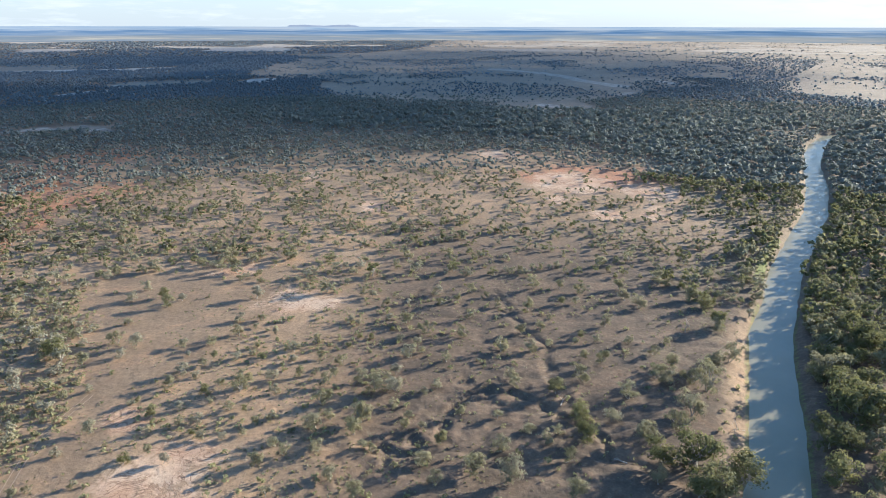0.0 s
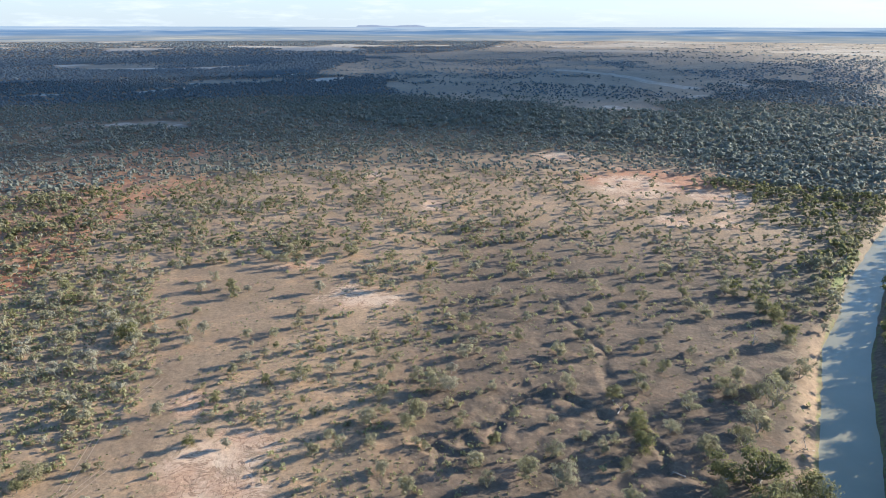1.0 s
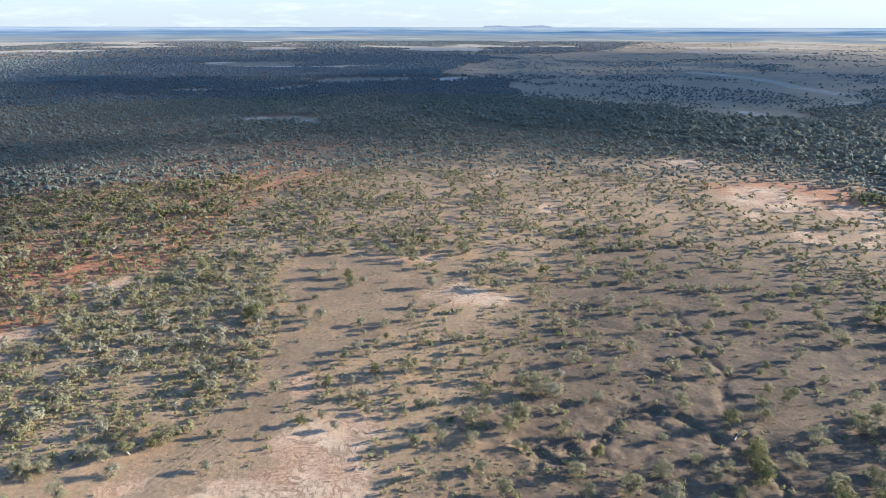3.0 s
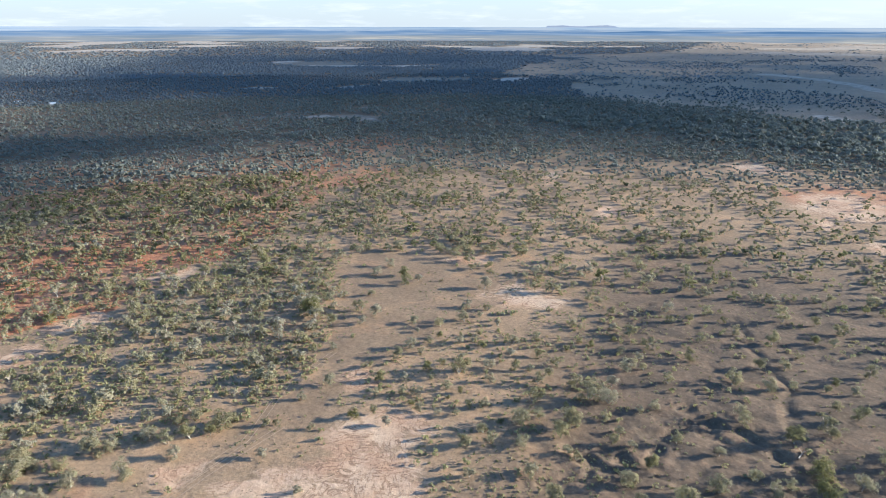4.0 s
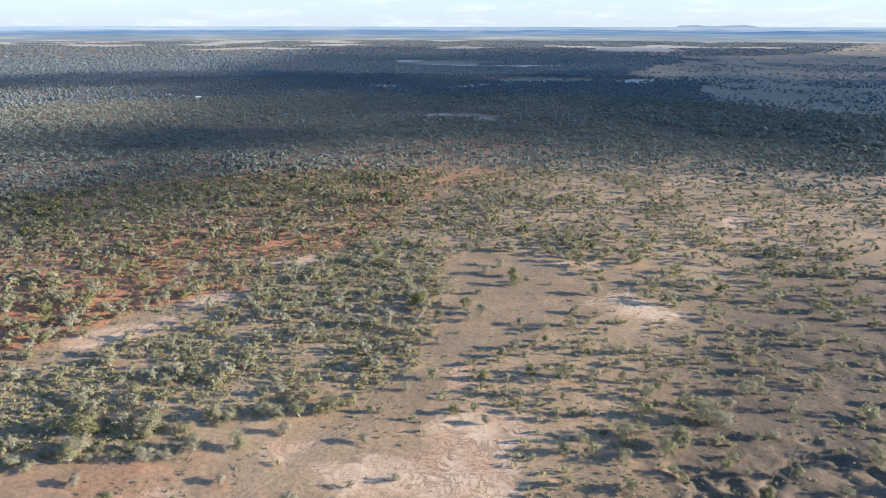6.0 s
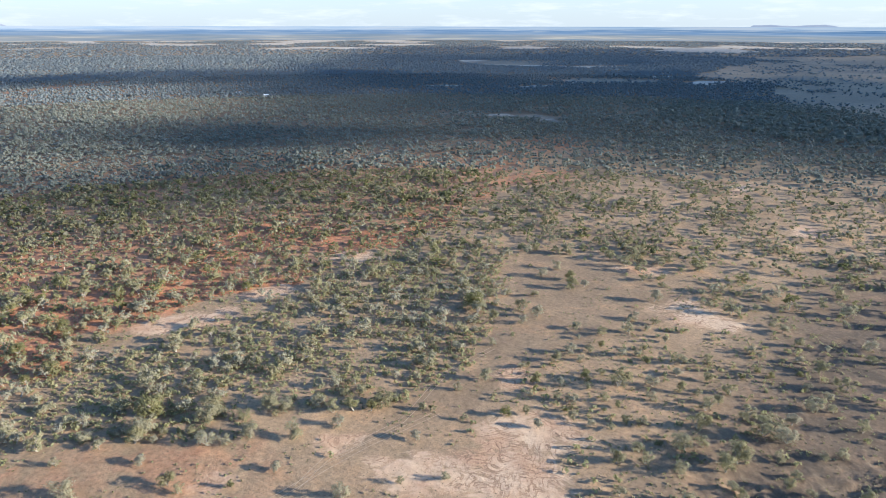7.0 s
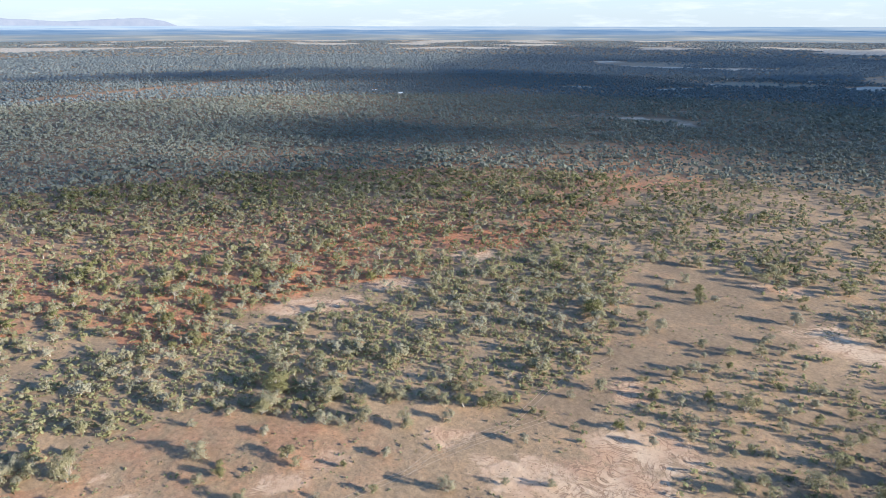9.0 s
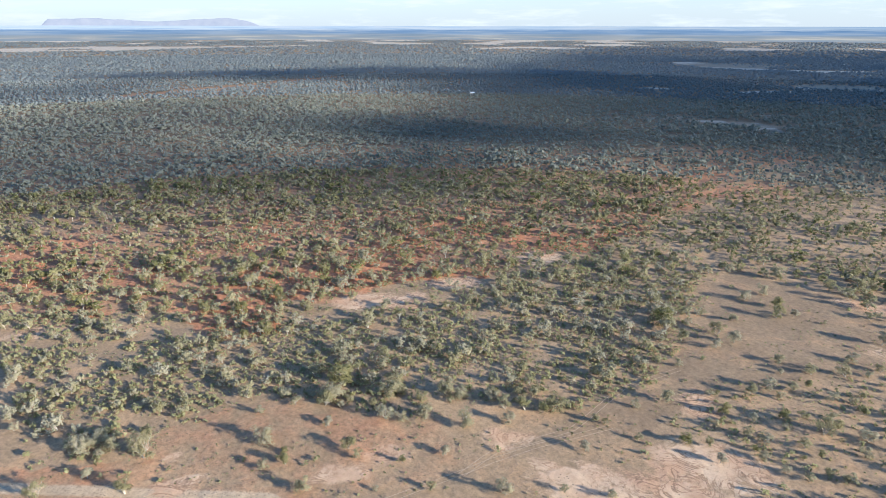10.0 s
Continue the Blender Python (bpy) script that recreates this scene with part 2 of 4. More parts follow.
RIVER = [(-59.1, -226.5), (0, -69), (34.5, 19.7), (61.1, 83.7), (77.8, 120.2), (90.6, 147.8), (104.4, 179.3), (115.2, 201.9), (133, 231.5), (152.7, 265.9), (183.2, 309.3), (215.7, 356.6), (251.2, 418.6), (292.5, 502.3), (339.8, 581.1), (379.2, 630.4), (453.1, 669.8), (591, 689.5)]
RIVER_HALF, WATER_Z = 6.2, -2.4
FAR_TRACK = [(-1060, 160), (-1126, 317), (-1181, 450), (-1241, 618)]
GREEN = [(131, 247), (150, 281), (168, 305)]
# single trees: place and crown width, in metres, by the colour of the leaves
SILVER_A = [(-148.4, 2.6, 3.5), (-158.7, 2.6, 5.9), (-137.6, 41.4, 6.2), (-128.8, 37.6, 3), (-108, 76.5, 3.6), (-106.8, 55.7, 1.6), (-151.4, 45.2, 3), (-149.3, 54.5, 3.7), (-141.6, 64.6, 2.7), (-129.7, 72.3, 5), (-126.4, 75.2, 3.9), (-123.6, 81, 5.3), (-135.5, 58, 3.9), (-110.1, 97.8, 3.9), (-94.7, 131.7, 3), (-91.4, 141.4, 4.3), (-89.5, 106.2, 3.7), (-88.8, 79.7, 4.3), (-74.4, 98.8, 2.8), (-105.9, 116, 1.8), (-100.4, 225.8, 4.2), (-119.8, 226.5, 5.4), (-118.5, 237.1, 5), (-111.2, 204.5, 3.5), (-101.3, 189.2, 5.6), (-102.6, 181, 3.7), (-102, 161, 3), (-84.9, 188.2, 4.1), (-72.5, 228.6, 6.2), (-73, 208, 3.8), (-100.5, 263.1, 4.1), (-124.7, 258.8, 6.6)]
SILVER_B = [(-81.3, 182.3, 2.7), (-79.5, 170.6, 4.2), (-74.6, 169, 2.5), (-86.6, 153.2, 2.8), (-72.2, 151.9, 3.5), (-66.1, 145.8, 3.7), (-76.7, 141.5, 3), (-61.7, 138.9, 3.2), (-67.5, 129, 3.5), (-56.3, 138.9, 2.5), (-73.6, 206.2, 2.4), (-65.2, 202.7, 2.8), (-57.2, 198.3, 3.2), (-65.4, 180.5, 3.9), (-61.7, 183.4, 2.6), (-48.6, 186.2, 4.3), (-47.4, 178.7, 3.7), (-50.7, 168.4, 4.4), (-47.9, 160.6, 3.5), (-60.5, 170, 2.9), (-14.4, 171.2, 4.7), (-13.7, 162.2, 5.7), (-33.1, 207.3, 3.7), (-30, 206.4, 2.7), (-19.2, 210.2, 3.7), (-8.3, 191.4, 3), (-11.6, 182.5, 5.4), (-14, 193.4, 3.5), (-13.4, 224.2, 2.9), (-2.7, 233, 5), (-1.4, 163.8, 3.4), (-5.5, 160.7, 3)]
SILVER_C = [(-27.8, 230.1, 4), (-32.2, 232.9, 3.5), (-51.7, 140.3, 2.8), (-23.3, 141.4, 5.9), (-20.4, 135.5, 3), (-30.8, 134.3, 4.7), (-39.5, 132.3, 3.7), (-45, 128.4, 4.7), (-26.2, 123.8, 4.2), (-14.2, 152.9, 3.3), (-9.5, 149.4, 2.9), (-10.2, 144.2, 3.5), (-5.7, 144.2, 2.8), (-3.9, 128.9, 5.2), (-2, 121.9, 4.1), (-20.1, 117.7, 4.9), (-39.8, 117.4, 3.2), (19.9, 220.7, 3.9), (9.5, 211.3, 4.2), (26.9, 198.6, 5.3), (28.5, 186.4, 5.1), (34.2, 201.7, 4.1), (38.5, 209.9, 2.8), (31.9, 218.2, 5.8), (50.9, 223.4, 3.5), (70.3, 226.7, 5.1), (57.1, 204, 4.6), (44.2, 191.2, 3.1), (51.5, 192.5, 3.1), (75.4, 191.3, 3.6), (67.7, 183.5, 3.9), (44.9, 180.9, 3.8)]
SILVER_D = [(11, 179.3, 2), (35.8, 189.6, 3.4), (21.1, 163.9, 3.8), (4.9, 150.2, 3.9), (14.8, 148.6, 3.2), (23.4, 142.3, 4.2), (14.4, 134.4, 5.7), (7.3, 125.9, 7), (16.1, 123.9, 7), (26, 136.8, 4.1), (30.3, 141.1, 3.5), (30.2, 118, 6.2), (44.9, 146.6, 5.1), (67.9, 149.3, 8.4), (76.7, 162.2, 8.9), (50, 122, 5.6)]
GREY_A = [(-157.2, 10, 5.5), (-149.1, 15, 7.1), (-146.9, 5.1, 1.8), (-148.3, -7.6, 4.4), (-116.6, 42.6, 4.7), (-119.5, 57.6, 3), (-99.6, 66.4, 2.8), (-145.2, 61.3, 6.3), (-114.8, 86.5, 5.5), (-115.2, 101.7, 4.4), (-96.9, 117.3, 3.2), (-94.3, 118.8, 2.2), (-85.4, 120.7, 2.5), (-82.1, 91, 2.2), (-112.2, 176.3, 5), (-108.3, 190, 5.2), (-91.4, 229, 1.8), (-95.6, 258.6, 5.2), (-105.7, 262.7, 6.5), (-95.9, 276.9, 5.5), (-75.6, 189.6, 4.5), (-74.5, 175.8, 3.4), (-80.2, 163.9, 4.5), (-65.8, 164.5, 2.8), (-65.4, 154.7, 2.3), (-69.5, 144, 3), (-73, 132.9, 2.9), (-64.8, 208.6, 3.3), (-69.3, 196.6, 5), (-42.4, 192.1, 3.5), (-39, 181.7, 3.8), (-31.6, 177.3, 3.7)]
GREY_B = [(-39.4, 171.8, 2.8), (-34.7, 164.6, 4.3), (-32.8, 170.1, 3.6), (-58.8, 161.8, 7.1), (-25.4, 167.5, 4.7), (-19.5, 161.9, 7.6), (-12.9, 207.4, 5.5), (-5.6, 198.5, 5.3), (-6.2, 184.4, 2.9), (1.1, 178.9, 3.7), (-21.2, 222.1, 4.4), (-0.8, 222.2, 3.9), (-46.2, 147.4, 3.6), (-58.7, 151.9, 3.4), (-49.8, 145.3, 2.9), (-33.8, 154.8, 5.2), (-33.2, 143.3, 6.3), (-30.2, 147.5, 3.6), (-21.7, 146.4, 7.1), (-17.9, 134.6, 3), (-42, 135.7, 3.8), (11.7, 234.2, 4.5), (5.7, 226.4, 3.9), (6.8, 196.4, 4.8), (18.6, 185.6, 5.9), (36.7, 238.4, 6.2), (47.1, 239, 4.7), (54.6, 233.3, 5.7), (73.7, 218.9, 6.5), (61.4, 190.5, 3.5), (70.9, 175.6, 5.5), (41.7, 168.1, 6.7)]
GREY_C = [(20.8, 167.1, 4.7), (88.1, 242.2, 7.1), (95.7, 227.9, 6.3), (64, 168.8, 6.1), (94.8, 201.1, 5.8), (53, 158, 6.2), (51.7, 138, 7.8), (62.1, 142.9, 6.2), (65.5, 167.2, 6.5), (90.8, 179.9, 7.6), (83.6, 174.6, 7.3), (74.1, 166.3, 6.2)]
OLIVE_A = [(-137.8, 8.8, 4.4), (-127.3, 42.6, 4), (-124.1, 57.9, 4.7), (-111.6, 66, 2.3), (-111.2, 105.5, 5.4), (-107.7, 108.6, 4.3), (-103.9, 219.9, 5.7), (-109, 229.1, 5.9), (-105.9, 282.7, 5), (-72.9, 181.5, 3), (-85.9, 155.5, 2.4), (-79, 148.4, 3.9), (-60.6, 188.1, 3.1), (-57.1, 179.8, 3.4), (-43.7, 170.1, 3.6), (-54.6, 151.1, 2.6), (-56.3, 146.9, 1.8), (-0.5, 138.6, 4.7), (16.8, 229.8, 3), (45.5, 223.4, 4.4), (70.9, 238, 4.8), (46.6, 195.7, 3.6), (49.6, 178, 5.4), (32.6, 160.9, 6.5), (30.7, 131.2, 4)]
LEAFY_A = [(-131.4, 43.9, 2), (-68.8, 159.6, 3.2), (-77.4, 128.9, 3.2), (-65, 140.8, 1.8), (-31, 189.3, 1.7), (-28.2, 195.5, 2.2), (-23.7, 194.6, 2.2), (-17.9, 201.1, 1.8), (-38.8, 141.6, 1.4), (95.7, 238.7, 3.3), (98.1, 220, 6.2), (37.9, 147.7, 5.8), (37.3, 139.2, 6.3), (53.9, 130.2, 7.5), (60.3, 126.8, 9.6), (61.9, 119, 8.3), (68, 122.8, 8.9), (57.5, 117.7, 6.5)]
GLADE = [(-96, 159), (-86, 192), (-79, 212), (-67, 220), (-37, 238), (4, 252), (52, 252), (98, 240), (94, 195), (66, 117), (40, 60), (-60, 60), (-75, 117)]
EYE_Z, FLAT_TO, RIM = 100.0, 2200.0, 2650.0


def lattice(ix, iy, seed):
    v = np.sin(ix * 127.1 + iy * 311.7 + seed * 74.7) * 43758.5453
    return v - np.floor(v)


def fbm(x, y, size, seed=0, octaves=4):
    """Smooth noise from 0 to 1 with features of that size in metres."""
    total, weight, out = 0.0, 1.0, 0.0
    x, y = np.asarray(x, float) / size, np.asarray(y, float) / size
    for o in range(octaves):
        ix, iy = np.floor(x), np.floor(y)
        u, v = x - ix, y - iy
        u, v = u * u * (3 - 2 * u), v * v * (3 - 2 * v)
        s = seed + 13 * o
        a = lattice(ix, iy, s) * (1 - u) + lattice(ix + 1, iy, s) * u
        b = lattice(ix, iy + 1, s) * (1 - u) + lattice(ix + 1, iy + 1, s) * u
        out = out + weight * (a * (1 - v) + b * v)
        total += weight
        weight *= 0.5
        x, y = x * 2.03 + 7.1, y * 2.03 + 3.7
    return out / total


def inside(x, y, poly):
    hit = np.zeros(np.shape(x), bool)
    for (ax, ay), (bx, by) in zip(poly, poly[1:] + poly[:1]):
        if ay != by:
            hit ^= ((ay > y) != (by > y)) & (x < (bx - ax) * (y - ay) / (by - ay) + ax)
    return hit


def away(x, y, line):
    """Distance to a polyline, and on which side (positive: right of its way)."""
    best, side = np.full(np.shape(x), 1e9), np.ones(np.shape(x))
    for (ax, ay), (bx, by) in zip(line, line[1:]):
        dx, dy = bx - ax, by - ay
        u = np.clip(((x - ax) * dx + (y - ay) * dy) / (dx * dx + dy * dy), 0, 1)
        d = np.hypot(x - ax - u * dx, y - ay - u * dy)
        near = d < best
        side = np.where(near, np.sign((x - ax) * dy - (y - ay) * dx), side)
        best = np.minimum(best, d)
    return best, side


def blots(x, y, rows):
    """Soft spots, 1 in the middle and 0 past the rim; each has its width across and along the way out from the origin."""
    out = np.zeros(np.shape(x))
    for cx, cy, wide, deep in rows:
        r = math.hypot(cx, cy)
        ux, uy = cx / r, cy / r
        a, b = (x - cx) * uy - (y - cy) * ux, (x - cx) * ux + (y - cy) * uy
        out = np.maximum(out, np.clip(1.45 - np.hypot(a / wide, b / deep), 0, 1))
    return out


def smooth(v, a, b):
    t = np.clip((v - a) / (b - a), 0, 1)
    return t * t * (3 - 2 * t)


def streaks(x, y):
    """How far a place lies inside a bleached streak, 1 in the middle, with frayed ends."""
    out = np.zeros(np.shape(x))
    fray = 0.55 + 0.9 * fbm(x, y, 45, 33, 4)
    wx, wy = x + 40 * (fbm(x, y, 80, 34) - 0.5), y + 40 * (fbm(x, y, 80, 35) - 0.5)
    for line, half in STREAKS:
        d, _ = away(wx, wy, line)
        out = np.maximum(out, np.clip(1.5 * fray - d / half, 0, 1))
    return out


def far_pans(x, y):
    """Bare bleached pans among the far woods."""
    return (fbm(x, y, 420, 19, 3) > 0.59) & (np.hypot(x, y) > 2900)


def on_plain(x, y):
    return inside(x + 260 * (fbm(x, y, 150, 25) - 0.5), y + 260 * (fbm(x, y, 150, 26) - 0.5), PLAIN)


def in_gums(x, y):
    gx, gy = x + 110 * (fbm(x, y, 60, 27) - 0.5), y + 110 * (fbm(x, y, 60, 28) - 0.5)
    return inside(gx, gy, GUMS) | inside(gx, gy, BELT)


def height(x, y):
    z = 0.9 * (fbm(x, y, 45, 3) - 0.5) + 0.25 * (fbm(x, y, 6, 4, 2) - 0.5)
    wob = 13 * (fbm(x, y, 16, 9, 3) - 0.5)
    broken = 0.25 + 1.3 * fbm(x, y, 24, 37, 2)
    for line, wide, deep in ((GULLY, 2.4, 0.47), (GULLY2, 2.2, 0.6), (GULLY3, 2.2, 0.75), (GULLY4, 2.0, 0.65), (GULLY5, 1.8, 0.6)):
        d, _ = away(x + wob, y - wob, line)
        z = z - deep * broken * (1 - smooth(d, 0.3, wide)) - 0.9 * deep * (1 - smooth(d, wide, 16)) * np.abs(fbm(x, y, 7, 21, 3) - 0.5) * 2
    clayland = smooth(x, -40, 5) * (1 - smooth(np.hypot(x, y), 205, 260))
    runnel = np.abs(fbm(x, y, 22, 23, 3) - 0.5)
    z = z - 0.25 * clayland * (1 - smooth(runnel, 0.0, 0.05)) + 0.45 * clayland * (fbm(x, y, 19, 29, 3) - 0.5)
    d, side = away(x, y, RIVER)
    d = d + 1.2 * (fbm(x, y, 12, 31, 2) - 0.5)
    rills = 0.4 * (fbm(x, y, 3.5, 17, 2) - 0.5)
    slope = 5 + 6 * (1 - smooth(np.hypot(x, y), 210, 270))
    left = -3.4 * (1 - smooth(d, RIVER_HALF - 0.45 * slope, RIVER_HALF + slope)) + rills * (1 - smooth(d, RIVER_HALF + 6, RIVER_HALF + 14)) * smooth(d, RIVER_HALF, RIVER_HALF + 3)
    right = -3.4 * (1 - smooth(d, RIVER_HALF - 2.0, RIVER_HALF + 5))
    return z + np.where(side > 0, right, left)


def out_there(x, y, z):
    """Past 2.2 km the land is drawn together and lifted, so that it ends at the horizon within 5 km. Also the scale there."""
    far = np.hypot(x, y)
    near = np.where(far < FLAT_TO, far, FLAT_TO + RIM * (1 - np.exp(-(np.maximum(far, FLAT_TO) - FLAT_TO) / RIM)))
    s = near / np.maximum(far, 1e-6)
    return x * s, y * s, EYE_Z - (EYE_Z - z) * s, s


def mesh_from(name, verts, faces, material, smooth_shade=False, attrs=(), slots=None):
    """A mesh from arrays; faces are all triangles or all quads."""
    data = bpy.data.meshes.new(name)
    verts, faces = np.asarray(verts, np.float32), np.asarray(faces, np.int32)
    data.vertices.add(len(verts))
    data.vertices.foreach_set("co", verts.ravel())
    data.loops.add(faces.size)
    data.loops.foreach_set("vertex_index", faces.ravel())
    data.polygons.add(len(faces))
    data.polygons.foreach_set("loop_start", np.arange(0, faces.size, faces.shape[1], dtype=np.int32))
    for m in material if isinstance(material, (list, tuple)) else [material]:
        data.materials.append(m)
    if slots is not None:
        data.polygons.foreach_set("material_index", np.asarray(slots, np.int32))
    for key, values in attrs:
        layer = data.attributes.new(key, "FLOAT", "POINT")
        layer.data.foreach_set("value", np.asarray(values, np.float32))
    data.update(calc_edges=True)
    data.polygons.foreach_set("use_smooth", np.full(len(faces), smooth_shade))
    return data


def part(name, data, parent, label=""):
    ob = new(name, data)
    ob.parent = parent
    return tagged(ob, label)


# ---- ground: one sheet out to the horizon ----
def build_ground():
    view = np.radians(np.arange(-46, 102, 0.31))
    rest = np.radians(np.arange(102, 314, 4.0))
    az = np.concatenate([view, rest])
    rings = np.concatenate([[0.01, 5, 10, 16, 23, 31, 40, 50, 60, 70, 80], np.geomspace(92, 420, 250), np.geomspace(425, 2200, 150), np.geomspace(2300, 5200, 45)])
    A, R = np.meshgrid(az, rings)
    x, y = -np.sin(A) * R, np.cos(A) * R
    z = height(x, y) * np.clip(1.5 - R / 2000, 0, 1)
    wx, wy = x + 34 * (fbm(x, y, 26, 5) - 0.5), y + 34 * (fbm(x, y, 26, 6) - 0.5)
    d_river, bank_side = away(x, y, RIVER)
    patchy = smooth(fbm(x, y, 34, 15, 4), 0.36, 0.62)
    red = np.maximum((0.55 + 0.4 * patchy) * (1 - 0.4 * smooth(R, 300, 400)) * inside(wx, wy, REDLAND), blots(wx, wy, REDS) * (0.3 + 0.5 * patchy))
    red = np.maximum(red, (0.36 + 0.3 * patchy) * ~inside(wx, wy, SCRUB) * smooth(-x, 80, 120) * (1 - smooth(y, 70, 110)) * (1 - smooth(R, 170, 210)))
    red = np.maximum(red, 0.55 * ((R > 420) & (x < -250) & (R < 1500)))
    nx, ny = x + 9 * (fbm(x, y, 9, 7) - 0.5), y + 9 * (fbm(x, y, 9, 8) - 0.5)
    pale = np.maximum(blots(nx, ny, PINK), 0.72 * blots(nx, ny, PALE_SOIL))
    pale = np.maximum(pale, 0.22 * (fbm(x, y, 30, 41) > 0.55))
    white = np.maximum(streaks(x, y), 0.5 * far_pans(x, y))
    plain = on_plain(x, y)
    straw = np.maximum(0.7 * plain, np.maximum(0.3 * inside(wx, wy, SCRUB), blots(wx, wy, BARE_PANS)))
    litter = np.where(inside(wx, wy, SCRUB), 0.3, np.where(inside(wx, wy, FLAT) | plain, 0.12, np.where(inside(wx, wy, REDLAND), 0.14 + 0.3 * smooth(R, 300, 420), 0.36)))
    # woods: where litter soil and painted tree shade darken the ground
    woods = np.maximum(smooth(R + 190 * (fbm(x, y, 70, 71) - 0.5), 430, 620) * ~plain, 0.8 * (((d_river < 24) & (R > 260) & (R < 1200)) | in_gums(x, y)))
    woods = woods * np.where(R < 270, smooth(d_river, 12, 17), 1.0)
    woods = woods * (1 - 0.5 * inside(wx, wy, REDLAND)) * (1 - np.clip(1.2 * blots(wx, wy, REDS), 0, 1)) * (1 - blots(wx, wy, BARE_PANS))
    # weaker far off: haze put into the soil colour
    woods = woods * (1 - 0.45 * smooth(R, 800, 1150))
    litter = litter + (0.85 - litter) * woods
    d_green, _ = away(x, y, GREEN)
    green = np.clip(1.3 - d_green / 2.6, 0, 1)
    edge = (1 - smooth(np.abs(d_river - RIVER_HALF - 0.8), 0.5, 2.2)) * 0.55 * (R < 260)
    green = np.maximum(green, edge)
    d_road, _ = away(x, y, ROAD)
    road = 1 - smooth(d_road, 1.4, 2.1)
    d_track, _ = away(x, y, FAR_TRACK)
    red = np.maximum(red, 1.3 * (1 - smooth(d_track, 8, 16)))
    px, py, pz, _ = out_there(x, y, z)
    rows, cols = x.shape
    i = np.arange(rows - 1)[:, None] * cols + np.arange(cols)[None]
    j = np.arange(rows - 1)[:, None] * cols + (np.arange(cols)[None] + 1) % cols
    faces = np.stack([i, j, j + cols, i + cols], -1).reshape(-1, 4)
    verts = np.stack([px, py, pz], -1).reshape(-1, 3)
    clay = np.clip(smooth(x, -65, 5) * (1 - 0.8 * (1 - smooth(d_river, 8, 18)) * (bank_side < 0) * (1 - smooth(R, 220, 270))) * (1 - smooth(R, 220, 420)), 0, 1)
    clay = np.maximum(clay, 0.42 * inside(wx, wy, FLAT) * smooth(y, 95, 135))
    attrs = [(k, v.ravel()) for k, v in (("red", red), ("pale", pale), ("white", white), ("straw", straw), ("litter", litter), ("green", green), ("road", road), ("clay", clay), ("woods", woods * 1.0))]
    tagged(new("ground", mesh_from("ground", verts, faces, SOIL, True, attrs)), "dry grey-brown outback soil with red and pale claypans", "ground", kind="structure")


build_ground()


def backdrop_material():
    m = Nodes("painted_haze", 1.0)
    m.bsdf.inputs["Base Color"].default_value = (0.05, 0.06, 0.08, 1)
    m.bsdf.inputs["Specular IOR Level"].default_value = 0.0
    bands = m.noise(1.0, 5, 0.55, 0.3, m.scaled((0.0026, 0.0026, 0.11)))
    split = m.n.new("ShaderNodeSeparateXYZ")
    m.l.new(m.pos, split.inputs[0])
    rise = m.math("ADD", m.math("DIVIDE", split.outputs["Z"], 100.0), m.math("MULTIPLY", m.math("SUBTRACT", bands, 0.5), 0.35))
    # glowing bands by height: sunlit tan, cloud shade and haze are painted in
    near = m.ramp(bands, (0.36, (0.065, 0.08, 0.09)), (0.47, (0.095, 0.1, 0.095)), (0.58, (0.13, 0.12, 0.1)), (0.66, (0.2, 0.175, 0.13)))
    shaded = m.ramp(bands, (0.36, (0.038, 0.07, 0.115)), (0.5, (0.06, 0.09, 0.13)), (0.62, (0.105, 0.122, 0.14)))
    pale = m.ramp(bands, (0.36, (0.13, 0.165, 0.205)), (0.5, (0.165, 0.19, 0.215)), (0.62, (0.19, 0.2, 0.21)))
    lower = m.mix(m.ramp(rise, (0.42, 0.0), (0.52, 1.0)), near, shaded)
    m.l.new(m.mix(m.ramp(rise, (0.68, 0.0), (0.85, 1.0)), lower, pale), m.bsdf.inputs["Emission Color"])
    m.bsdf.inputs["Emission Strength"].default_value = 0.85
    return m.mat


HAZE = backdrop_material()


def build_backdrop():
    """The hazy plain past 5 km and the low hills on the horizon."""
    az = np.radians(np.arange(-60, 300, 1.0))
    A, R = np.meshgrid(az, np.geomspace(5200, 400000, 40))
    px, py, pz, _ = out_there(-np.sin(A) * R, np.cos(A) * R, 0 * A)
    rows, cols = A.shape
    i = np.arange(rows - 1)[:, None] * cols + np.arange(cols)[None]
    j = np.arange(rows - 1)[:, None] * cols + (np.arange(cols)[None] + 1) % cols
    faces = np.stack([i, j, j + cols, i + cols], -1).reshape(-1, 4)
    tagged(new("backdrop", mesh_from("backdrop", np.stack([px, py, pz], -1).reshape(-1, 3), faces, HAZE, True)), "far plain to the horizon, its blue haze painted on and glowing", "backdrop", kind="structure")


build_backdrop()


